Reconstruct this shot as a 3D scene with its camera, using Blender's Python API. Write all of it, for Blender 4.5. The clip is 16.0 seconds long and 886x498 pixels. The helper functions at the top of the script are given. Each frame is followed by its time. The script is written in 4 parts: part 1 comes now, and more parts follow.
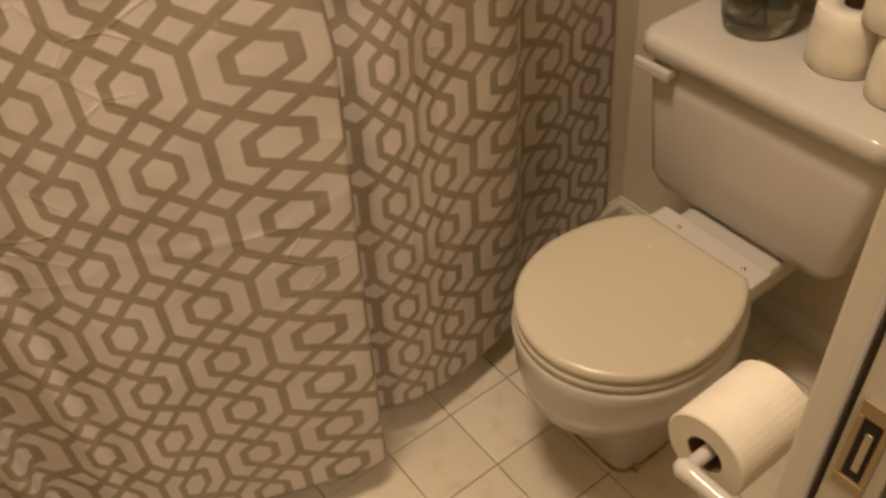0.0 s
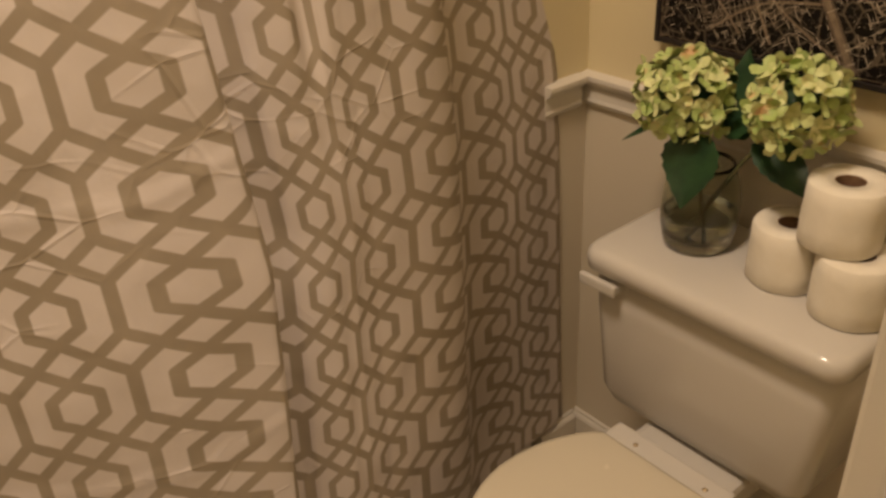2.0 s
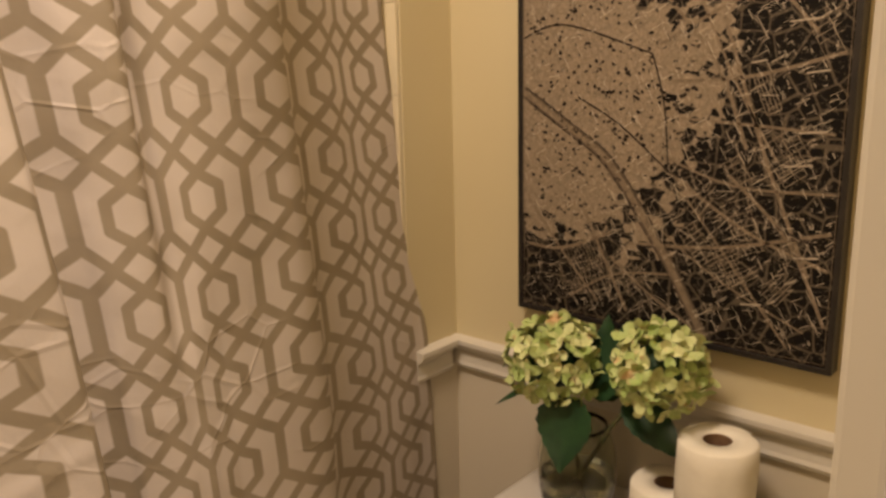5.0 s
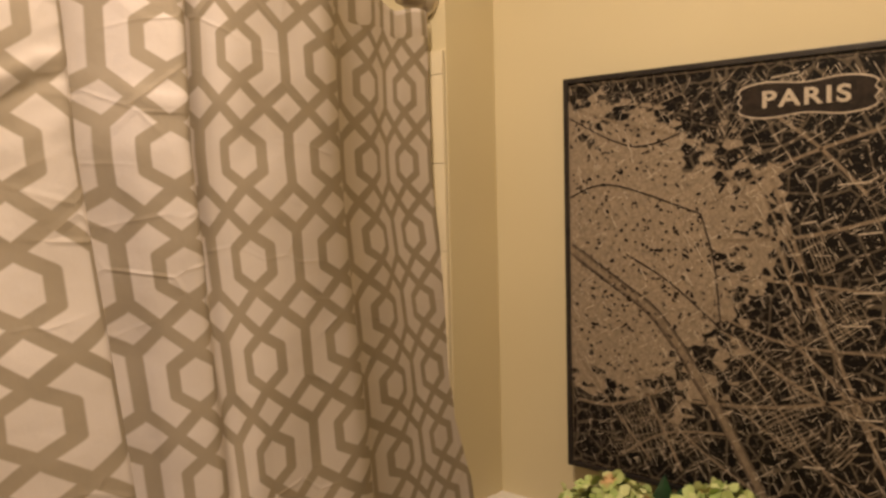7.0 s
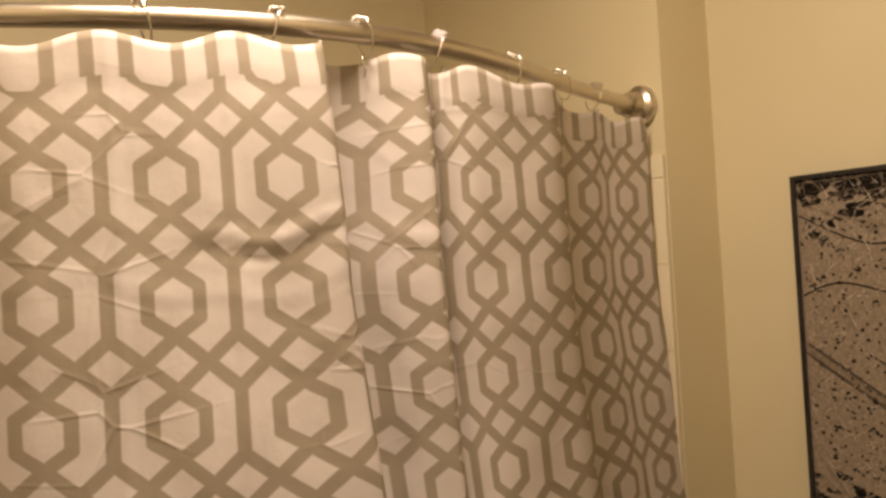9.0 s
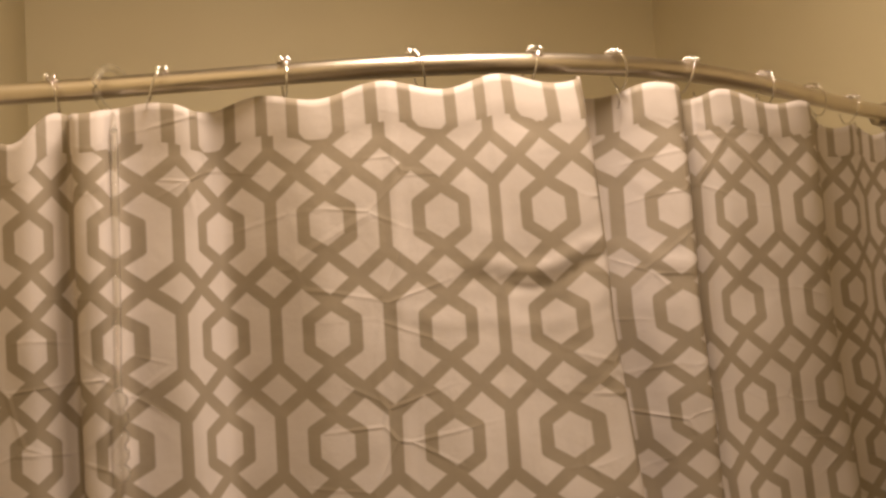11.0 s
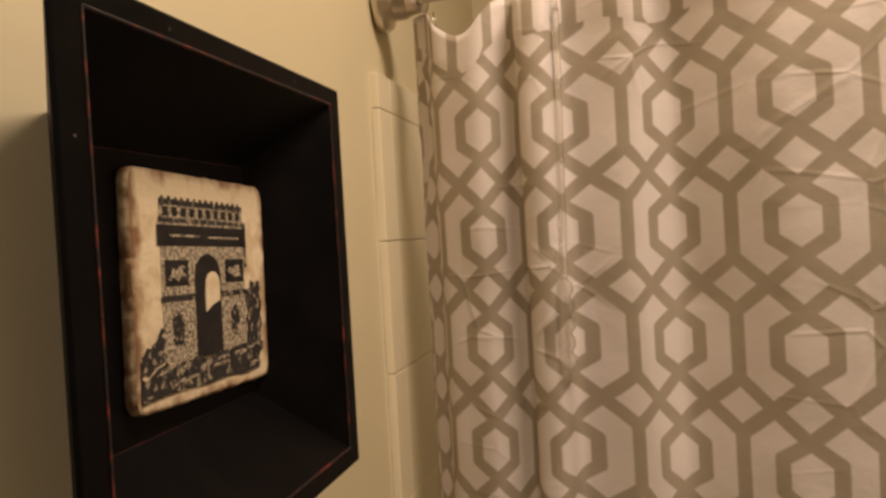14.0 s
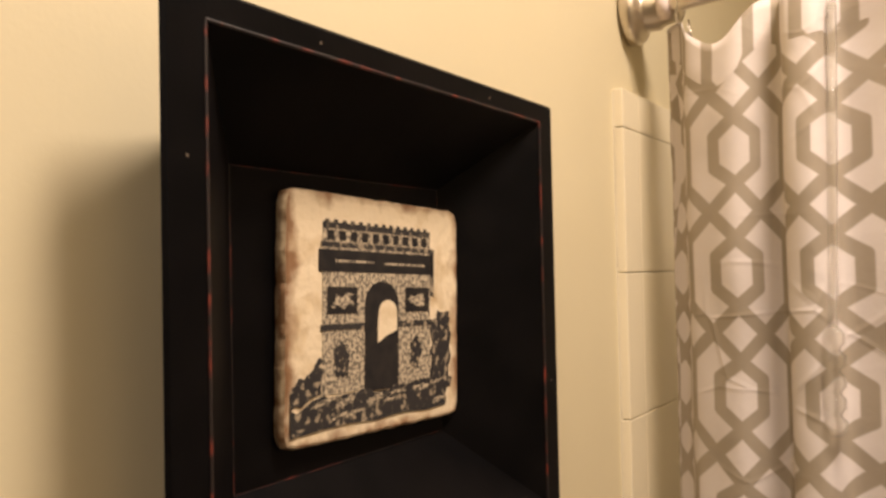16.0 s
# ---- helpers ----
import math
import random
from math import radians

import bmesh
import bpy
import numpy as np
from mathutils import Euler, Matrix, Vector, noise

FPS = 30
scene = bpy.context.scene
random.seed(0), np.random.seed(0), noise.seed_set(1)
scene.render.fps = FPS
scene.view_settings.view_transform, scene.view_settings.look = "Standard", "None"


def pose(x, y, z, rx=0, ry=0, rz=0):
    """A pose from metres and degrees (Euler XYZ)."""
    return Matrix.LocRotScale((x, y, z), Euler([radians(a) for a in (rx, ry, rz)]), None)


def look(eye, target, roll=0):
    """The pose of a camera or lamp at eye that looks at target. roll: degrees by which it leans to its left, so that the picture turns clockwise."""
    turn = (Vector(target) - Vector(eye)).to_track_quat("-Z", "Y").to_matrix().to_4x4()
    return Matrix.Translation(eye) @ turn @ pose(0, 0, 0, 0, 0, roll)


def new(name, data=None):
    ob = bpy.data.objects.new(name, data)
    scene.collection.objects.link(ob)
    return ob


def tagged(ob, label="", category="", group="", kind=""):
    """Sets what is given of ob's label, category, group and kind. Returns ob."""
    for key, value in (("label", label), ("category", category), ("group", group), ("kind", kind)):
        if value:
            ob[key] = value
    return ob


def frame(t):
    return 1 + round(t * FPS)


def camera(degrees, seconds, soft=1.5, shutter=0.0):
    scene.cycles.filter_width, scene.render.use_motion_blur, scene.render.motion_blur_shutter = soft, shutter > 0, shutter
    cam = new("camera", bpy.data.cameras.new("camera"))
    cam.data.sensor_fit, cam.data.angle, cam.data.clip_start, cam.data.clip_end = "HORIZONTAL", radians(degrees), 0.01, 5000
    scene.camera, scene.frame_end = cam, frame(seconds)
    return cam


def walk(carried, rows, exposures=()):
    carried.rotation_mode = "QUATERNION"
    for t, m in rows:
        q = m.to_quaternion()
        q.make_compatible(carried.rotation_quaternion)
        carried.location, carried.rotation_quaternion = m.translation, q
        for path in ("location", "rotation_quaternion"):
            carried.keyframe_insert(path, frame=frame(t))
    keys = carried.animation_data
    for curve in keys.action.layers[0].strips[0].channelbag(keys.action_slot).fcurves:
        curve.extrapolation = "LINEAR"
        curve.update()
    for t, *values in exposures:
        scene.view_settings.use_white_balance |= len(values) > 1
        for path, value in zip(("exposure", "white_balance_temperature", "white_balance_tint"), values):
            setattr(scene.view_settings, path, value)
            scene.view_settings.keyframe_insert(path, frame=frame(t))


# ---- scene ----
cam = camera(55.2, 16.0, soft=2.9)
PATH = [
    (0, (0.12, 0.327, 1.476), (-1.106, 1.13, 0.115), -5.5),
    (0.5, (0.133, 0.339, 1.467), (-1.171, 1.188, 0.211), -4.7),
    (1, (0.155, 0.372, 1.464), (-1.227, 1.235, 0.304), -4.8),
    (1.5, (0.126, 0.351, 1.455), (-1.258, 1.338, 0.402), -3.5),
    (2, (0.089, 0.377, 1.478), (-1.278, 1.444, 0.482), -3.4),
    (2.5, (0.082, 0.402, 1.479), (-1.284, 1.543, 0.567), -3.3),
    (3, (0.071, 0.405, 1.482), (-1.26, 1.647, 0.653), -2.9),
    (3.5, (0.054, 0.393, 1.475), (-1.24, 1.73, 0.741), -2.1),
    (4, (0.056, 0.386, 1.494), (-1.229, 1.768, 0.832), -1.9),
    (4.5, (0.058, 0.382, 1.493), (-1.223, 1.81, 0.928), -1.9),
    (4.7, (0.063, 0.383, 1.498), (-1.222, 1.822, 0.97), -1.7),
    (6.8, (0.026, 0.346, 1.545), (-1.286, 1.845, 1.363), -0.7),
    (7, (0.028, 0.348, 1.539), (-1.326, 1.813, 1.389), -1.4),
    (7.5, (0.035, 0.34, 1.556), (-1.399, 1.731, 1.467), -2.3),
    (8, (0.044, 0.321, 1.574), (-1.473, 1.624, 1.538), -2.6),
    (8.5, (0.056, 0.299, 1.583), (-1.538, 1.507, 1.588), -2.7),
    (9, (0.059, 0.279, 1.598), (-1.608, 1.383, 1.638), -3.3),
    (9.2, (0.061, 0.273, 1.599), (-1.631, 1.338, 1.654), -3.4),
    (11.3, (0.072, 0.202, 1.618), (-1.835, 0.798, 1.707), -3.0),
    (11.5, (0.073, 0.194, 1.615), (-1.848, 0.744, 1.696), -2.7),
    (12, (0.075, 0.159, 1.616), (-1.875, 0.598, 1.678), -2.7),
    (12.5, (0.074, 0.151, 1.613), (-1.9, 0.47, 1.637), -2.6),
    (13, (0.046, 0.154, 1.597), (-1.948, 0.31, 1.597), -3.0),
    (13.5, (0.011, 0.176, 1.588), (-1.987, 0.105, 1.572), -2.8),
    (14, (-0.012, 0.196, 1.584), (-1.987, -0.117, 1.547), -3.3),
    (14.5, (-0.018, 0.204, 1.593), (-1.948, -0.321, 1.567), -3.1),
    (15, (-0.046, 0.229, 1.598), (-1.913, -0.486, 1.585), -1.7),
    (15.5, (-0.072, 0.243, 1.596), (-1.867, -0.639, 1.62), -0.9),
    (16, (-0.098, 0.246, 1.586), (-1.845, -0.726, 1.634), -1.2),
]
EXPOSURES = [(0.0, -0.11, 6950, 10), (1.5, -0.20, 6950, 10), (4.5, -0.10, 6800, 10), (7.0, -0.20, 6650, 10), (9.0, -0.38, 6480, 10), (11.5, -0.72, 6500, 11), (12.5, -0.74, 6450, 11), (14.5, -0.64, 6350, 12), (16.0, -0.06, 5950, 11)]
walk(cam, [(t, look(*p)) for t, *p in PATH], EXPOSURES)

# ---- plan (metres): y north along the tub, x east from the tub to the door ----
W = 1.481            # tub alcove, from the south wall to the end wall
NORTH = 1.616        # wall behind the toilet
JOG = -1.0           # end of the tub wall
WEST = -1.78
EAST = -0.009        # bathroom face of the wall with the pocket door
TOP = 2.60
DOOR_N = 0.676
SOUTH = -0.060       # painted face of the south wall behind the shadow box
TUB_S = -0.035       # its face at the tub
SKEW = radians(3.2)  # the south wall stands out of square

# ---- light ----
world = bpy.data.worlds.new("world")
scene.world = world
world.use_nodes = True
world.node_tree.nodes["Background"].inputs[0].default_value = (1.0, 0.72, 0.45, 1)
world.node_tree.nodes["Background"].inputs[1].default_value = 0.05


def area_lamp(name, m, size, watts, colour, length=0.0):
    data = bpy.data.lights.new(name, "AREA")
    data.shape, data.size, data.energy, data.color = "ELLIPSE" if length else "DISK", size, watts, colour
    data.size_y = length or size
    ob = new(name, data)
    ob.matrix_world = m
    return ob


WARM = (1.0, 0.785, 0.61)
area_lamp("ceiling_bulb_light", pose(-0.54, 0.54, 2.57), 0.36, 31, WARM)
# unseen lamp outside the doorway, added as fill to lift the shadows
area_lamp("hall_fill_light", look((0.75, 0.40, 2.30), (0.55, 0.40, 0)), 0.40, 17, WARM)


# ---- materials ----
class Mat:
    def __init__(self, name, colour=(0.8, 0.8, 0.8), rough=0.5, metal=0.0, coat=0.0):
        self.m = bpy.data.materials.new(name)
        self.m.use_nodes = True
        self.t = self.m.node_tree
        self.b = self.t.nodes["Principled BSDF"]
        self.set("Base Color", (*colour, 1))
        self.set("Roughness", rough)
        self.set("Metallic", metal)
        self.set("Coat Weight", coat)

    def set(self, key, value):
        if hasattr(value, "is_output"):
            self.t.links.new(value, self.b.inputs[key])
        else:
            self.b.inputs[key].default_value = value

    def node(self, kind, **ins):
        n = self.t.nodes.new(kind)
        for k, v in ins.items():
            key = k.replace("_", " ")
            if hasattr(v, "is_output"):
                self.t.links.new(v, n.inputs[key])
            else:
                n.inputs[key].default_value = v
        return n

    def math(self, op, a, b=0.0, c=0.0):
        n = self.t.nodes.new("ShaderNodeMath")
        n.operation = op
        for i, v in enumerate((a, b, c)):
            if hasattr(v, "is_output"):
                self.t.links.new(v, n.inputs[i])
            else:
                n.inputs[i].default_value = v
        return n.outputs[0]

    def mix(self, fac, a, b):
        n = self.t.nodes.new("ShaderNodeMix")
        n.data_type = "RGBA"
        for i, v in ((0, fac), (6, a), (7, b)):
            if hasattr(v, "is_output"):
                self.t.links.new(v, n.inputs[i])
            else:
                n.inputs[i].default_value = v if i == 0 else (*v, 1)
        return n.outputs[2]

    def coords(self):
        return self.t.nodes.new("ShaderNodeTexCoord").outputs["Object"]

    def noise(self, scale, detail=3.0, vec=None):
        n = self.node("ShaderNodeTexNoise", Scale=scale, Detail=detail)
        self.t.links.new(vec if vec is not None else self.coords(), n.inputs["Vector"])
        return n.outputs["Fac"]

    def ramp(self, fac, lo, hi):
        n = self.node("ShaderNodeMapRange", Value=fac, From_Min=lo, From_Max=hi)
        return n.outputs[0]

    def bump(self, height, strength=0.2, dist=0.002):
        n = self.node("ShaderNodeBump", Strength=strength, Distance=dist, Height=height)
        self.set("Normal", n.outputs[0])

    def vary(self, a, b, scale, fine=None, lo=0.35, hi=0.65):
        f = self.ramp(self.noise(scale), lo, hi)
        col = self.mix(f, a, b)
        self.set("Base Color", col)
        return col


def painted(name, a, b, rough, bump=0.12):
    m = Mat(name, a, rough)
    m.vary(a, b, 2.2)
    m.bump(m.noise(260, 4), bump, 0.001)
    return m.m


CREAM = painted("cream_wall_paint", (0.590, 0.518, 0.336), (0.560, 0.486, 0.308), 0.6)
WAINSCOT = painted("grey_white_paint", (0.59, 0.535, 0.435), (0.555, 0.50, 0.40), 0.5)
TRIM = painted("white_trim_paint", (0.63, 0.595, 0.53), (0.585, 0.55, 0.485), 0.35, 0.06)
CEIL = painted("white_ceiling_paint", (0.78, 0.76, 0.72), (0.74, 0.72, 0.68), 0.8)


def ceramic(name, a, b, rough=0.12):
    m = Mat(name, a, rough)
    m.vary(a, b, 3.0, lo=0.2, hi=0.8)
    m.set("Roughness", m.math("ADD", m.math("MULTIPLY", m.noise(18), 0.05), rough - 0.02))
    return m.m


PORCELAIN = ceramic("white_porcelain", (0.565, 0.54, 0.50), (0.53, 0.505, 0.465), 0.16)
SEATMAT = ceramic("ivory_seat_enamel", (0.575, 0.525, 0.42), (0.565, 0.515, 0.41), 0.26)
TILEMAT = ceramic("glazed_wall_tile", (0.68, 0.605, 0.435), (0.66, 0.585, 0.415), 0.2)


def floor_tile_mat():
    m = Mat("white_floor_tile", (0.6, 0.58, 0.54), 0.3)
    rnd = m.node("ShaderNodeObjectInfo").outputs["Random"]
    base = m.mix(rnd, (0.62, 0.56, 0.45), (0.69, 0.63, 0.52))
    dirt = m.ramp(m.noise(22, 5), 0.52, 0.8)
    m.set("Base Color", m.mix(m.math("MULTIPLY", dirt, 0.5), base, (0.42, 0.33, 0.2)))
    m.set("Roughness", m.math("ADD", m.math("MULTIPLY", m.noise(60), 0.25), 0.2))
    m.bump(m.noise(90), 0.1, 0.001)
    return m.m


FLOORTILE = floor_tile_mat()
WALLGROUT = painted("pale_wall_grout", (0.66, 0.60, 0.45), (0.63, 0.57, 0.42), 0.9, 0.3)
GROUT = painted("tan_grout", (0.48, 0.39, 0.26), (0.38, 0.30, 0.19), 0.9, 0.4)


def metal(name, colour, rough):
    m = Mat(name, colour, rough, 1.0)
    m.set("Roughness", m.math("ADD", m.math("MULTIPLY", m.noise(45), 0.14), rough - 0.05))
    return m.m


NICKEL = metal("brushed_nickel", (0.62, 0.56, 0.47), 0.29)
CHROME = metal("chrome", (0.8, 0.78, 0.74), 0.07)
BRASS = metal("worn_brass", (0.46, 0.37, 0.24), 0.45)


def curtain_mat():
    m = Mat("printed_vinyl_curtain", (0.8, 0.8, 0.8), 0.32)
    uv = m.t.nodes.new("ShaderNodeUVMap")
    uv.uv_map = "pattern"
    sep = m.node("ShaderNodeSeparateXYZ", Vector=uv.outputs[0])
    # one repeat folded onto a quarter: u and v from 0 to 0.5
    u = m.math("ABSOLUTE", m.math("SUBTRACT", m.math("FRACT", m.math("ADD", sep.outputs[0], 100.5)), 0.5))
    v = m.math("ABSOLUTE", m.math("SUBTRACT", m.math("FRACT", m.math("ADD", sep.outputs[1], 100.5)), 0.5))

    def seg(ax, ay, bx, by):
        dx, dy = bx - ax, by - ay
        ll = dx * dx + dy * dy
        px, py = m.math("SUBTRACT", u, ax), m.math("SUBTRACT", v, ay)
        h = m.math("ADD", m.math("MULTIPLY", px, dx / ll), m.math("MULTIPLY", py, dy / ll))
        h = m.math("MINIMUM", m.math("MAXIMUM", h, 0.0), 1.0)
        ex = m.math("SUBTRACT", px, m.math("MULTIPLY", h, dx))
        ey = m.math("SUBTRACT", py, m.math("MULTIPLY", h, dy))
        return m.math("SQRT", m.math("ADD", m.math("MULTIPLY", ex, ex), m.math("MULTIPLY", ey, ey)))

    hx, ha, top = 0.205, 0.13, 0.275
    d = seg(hx, 0, hx, ha)
    for s in ((hx, ha, 0, top), (0, top, 0.25, 0.5), (0.5, top, 0.25, 0.5), (0.5, 0, 0.5, top)):
        d = m.math("MINIMUM", d, seg(*s))
    line = m.node("ShaderNodeMapRange", Value=d, From_Min=0.050, From_Max=0.064, To_Min=1.0, To_Max=0.0).outputs[0]
    ground = m.mix(m.ramp(m.noise(3.0), 0.3, 0.7), (0.545, 0.492, 0.462), (0.60, 0.545, 0.512))
    ink = m.mix(m.ramp(m.noise(9.0), 0.3, 0.7), (0.285, 0.240, 0.180), (0.33, 0.280, 0.215))
    m.set("Base Color", m.mix(line, ground, ink))
    m.set("Roughness", m.math("ADD", m.math("MULTIPLY", m.noise(14), 0.2), 0.44))
    m.set("Specular IOR Level", 0.3)
    weave = m.noise(700, 2)
    crumple = m.noise(24, 3)
    # sharp packing creases, in patches
    warp = m.node("ShaderNodeMapping", Vector=m.coords())
    warp.inputs["Scale"].default_value = (0.4, 1.0, 1.5)
    vo = m.t.nodes.new("ShaderNodeTexVoronoi")
    vo.feature = "DISTANCE_TO_EDGE"
    vo.inputs["Scale"].default_value = 11
    m.t.links.new(warp.outputs[0], vo.inputs["Vector"])
    crease = m.node("ShaderNodeMapRange", Value=vo.outputs["Distance"], From_Min=0.0, From_Max=0.05, To_Min=1.0, To_Max=0.0).outputs[0]
    crease = m.math("MULTIPLY", crease, m.ramp(m.noise(5, 2), 0.48, 0.68))
    relief = m.math("ADD", m.math("MULTIPLY", weave, 0.08), m.math("ADD", m.math("MULTIPLY", crumple, 0.8), m.math("MULTIPLY", crease, 0.34)))
    m.bump(relief, 0.42, 0.005)
    return m.m


CURTAIN = curtain_mat()


# ---- mesh helpers ----
def obj(name, bm, mat, parent=None, smooth=False):
    me = bpy.data.meshes.new(name)
    bmesh.ops.recalc_face_normals(bm, faces=bm.faces)
    bm.to_mesh(me)
    bm.free()
    for mm in (mat if isinstance(mat, (list, tuple)) else [mat]):
        me.materials.append(mm)
    if smooth:
        for p in me.polygons:
            p.use_smooth = True
    ob = new(name, me)
    if parent:
        ob.parent = parent
    return ob


def part(name, bm, mat, parent, label="", smooth=False):
    ob = obj(name, bm, mat, parent, smooth)
    return tagged(ob, label) if label else ob


def thing(name, at, label, category, group="", kind=""):
    e = new(name)
    e.location = at
    e.empty_display_size = 0.05
    return tagged(e, label, category, group, kind)


def box(x0, x1, y0, y1, z0, z1, bevel=0.0, seg=2):
    bm = bmesh.new()
    bmesh.ops.create_cube(bm, size=1)
    bmesh.ops.scale(bm, vec=(x1 - x0, y1 - y0, z1 - z0), verts=bm.verts)
    bmesh.ops.translate(bm, vec=((x0 + x1) / 2, (y0 + y1) / 2, (z0 + z1) / 2), verts=bm.verts)
    if bevel:
        bmesh.ops.bevel(bm, geom=bm.edges[:], offset=bevel, segments=seg, affect="EDGES", profile=0.6)
    return bm


def loft(rings, cap=True):
    """Skins closed rings of points, all of one length."""
    bm = bmesh.new()
    vs = [[bm.verts.new(p) for p in r] for r in rings]
    n = len(rings[0])
    for a, b in zip(vs, vs[1:]):
        for i in range(n):
            bm.faces.new((a[i], a[(i + 1) % n], b[(i + 1) % n], b[i]))
    if cap:
        bm.faces.new(vs[0][::-1])
        bm.faces.new(vs[-1])
    return bm


def oval(cx, cy, z, rx, ry_front, ry_back, n=40, power=2.0, back_power=None):
    """An egg-shaped ring: front towards -y, with its own depth before and behind."""
    out = []
    for i in range(n):
        a = 2 * math.pi * i / n
        c, s = math.cos(a), math.sin(a)
        p = power if s < 0 else (back_power or power)
        k = (abs(c) ** p + abs(s) ** p) ** (-1 / p)
        out.append((cx + rx * k * c, cy + (ry_front if s < 0 else ry_back) * k * s, z))
    return out


def lathe(profile, n=32, axis="z", at=(0, 0, 0), cap=True):
    """Turns (radius, height) pairs round an axis."""
    rings = []
    for r, h in profile:
        ring = []
        for i in range(n):
            a = 2 * math.pi * i / n
            p = (r * math.cos(a), r * math.sin(a), h)
            if axis == "y":
                p = (p[0], p[2], p[1])
            elif axis == "x":
                p = (p[2], p[0], p[1])
            ring.append((p[0] + at[0], p[1] + at[1], p[2] + at[2]))
        rings.append(ring)
    return loft(rings, cap)


def tube(points, radius, n=10, cap=True):
    pts = [Vector(p) for p in points]
    rings = []
    up = Vector((0, 0, 1))
    for i, p in enumerate(pts):
        d = (pts[min(i + 1, len(pts) - 1)] - pts[max(i - 1, 0)]).normalized()
        side = d.cross(up)
        if side.length < 1e-3:
            side = d.cross(Vector((1, 0, 0)))
        side.normalize()
        upv = side.cross(d)
        r = radius(i / (len(pts) - 1)) if callable(radius) else radius
        rings.append([p + side * r * math.cos(2 * math.pi * k / n) + upv * r * math.sin(2 * math.pi * k / n) for k in range(n)])
    return loft(rings, cap)


def extrude_profile(profile, start, end, across, up=(0, 0, 1)):
    """A moulding: a profile of (out, height) pairs swept along a straight line."""
    a, u = Vector(across), Vector(up)
    return loft([[Vector(p) + a * o + u * h for o, h in profile] for p in (start, end)])


# ---- the setting ----
def setting(name, bm, mat, label, category, smooth=False):
    return tagged(obj(name, bm, mat, None, smooth), label, category, kind="structure")


floor = setting("floor", box(WEST, EAST, -0.02, NORTH, -0.06, -0.006), GROUT, "bathroom floor of white square tiles with tan grout", "floor")
setting("hall_floor", box(EAST, 2.4, -1.6, 2.6, -0.06, -0.004), GROUT, "plain floor outside the bathroom door", "floor")
setting("ceiling", box(WEST - 0.1, 2.5, -1.7, 2.7, TOP, TOP + 0.1), CEIL, "white painted ceiling", "ceiling")
setting("wall_west", box(WEST - 0.1, WEST, -0.20, NORTH + 0.1, 0, TOP), CREAM, "cream yellow painted wall behind the tub", "wall")


def south_y(x):
    return TUB_S - math.tan(SKEW) * (x + 1.05)


def skewed_wall():
    plan = [(WEST, south_y(WEST)), (0.10, south_y(0.10)), (0.10, -0.20), (WEST, -0.20)]
    return loft([[(x, y, z) for x, y in plan] for z in (0, TOP)])


setting("wall_south", skewed_wall(), CREAM, "cream yellow painted wall with a shadow box", "wall")
RAIL_Z = 0.905
setting("wall_north", box(JOG, 0.10, NORTH, NORTH + 0.1, RAIL_Z, TOP), CREAM, "cream yellow painted wall above the chair rail", "wall")
setting("wainscot_north", box(JOG, 0.10, NORTH, NORTH + 0.1, 0, RAIL_Z), WAINSCOT, "smooth grey white painted lower wall behind the toilet", "wall")
setting("wall_jog", box(WEST, JOG, W, NORTH + 0.1, RAIL_Z, TOP), CREAM, "cream yellow painted wall end beside the tub", "wall")
setting("wainscot_jog", box(WEST, JOG, W, NORTH + 0.1, 0, RAIL_Z), WAINSCOT, "grey white painted lower wall end beside the tub", "wall")
setting("wall_east", box(EAST, 0.085, DOOR_N + 0.09, NORTH, 0, TOP), CREAM, "cream yellow painted wall beside the pocket door", "wall")
setting("wall_over_door", box(EAST, 0.085, -0.092, DOOR_N + 0.09, 2.06, TOP), CREAM, "cream painted wall over the doorway", "wall")
setting("wall_hall_north", box(0.085, 2.4, 2.5, 2.6, 0, TOP), CREAM, "cream hall wall", "wall")
setting("wall_hall_east", box(2.4, 2.5, -1.6, 2.6, 0, TOP), CREAM, "cream hall wall", "wall")
setting("wall_hall_south", box(0.10, 2.4, -1.7, -1.6, 0, TOP), CREAM, "cream hall wall", "wall")
setting("wall_hall_west", box(0.085, 0.10, DOOR_N + 0.09, 2.5, 0, TOP), CREAM, "cream hall side of the bathroom wall", "wall")
setting("wall_hall_near", box(0.085, 0.10, -1.6, -0.20, 0, TOP), CREAM, "cream hall side of the bathroom wall", "wall")

# chair rail: cap over a flat band with a lower bead
RAIL = [(0, -0.034), (0.010, -0.034), (0.014, -0.026), (0.012, -0.019), (0.012, 0.004), (0.017, 0.010), (0.024, 0.014), (0.028, 0.022), (0.028, 0.030), (0, 0.032)]
setting("trim_north", extrude_profile(RAIL, (JOG, NORTH, RAIL_Z), (EAST, NORTH, RAIL_Z), (0, -1, 0)), TRIM, "white moulded chair rail on the wall behind the toilet", "chair rail")
setting("trim_jog", extrude_profile(RAIL, (JOG, NORTH - 0.0285, RAIL_Z), (JOG, W + 0.004, RAIL_Z), (1, 0, 0)), TRIM, "short white moulded chair rail on the wall end", "chair rail")
BASE = [(0, 0), (0.014, 0), (0.014, 0.058), (0.011, 0.064), (0.006, 0.068), (0.006, 0.074), (0, 0.076)]
setting("baseboard_north", extrude_profile(BASE, (JOG, NORTH, 0), (EAST, NORTH, 0), (0, -1, 0)), TRIM, "white baseboard along the tiled floor behind the toilet", "baseboard")
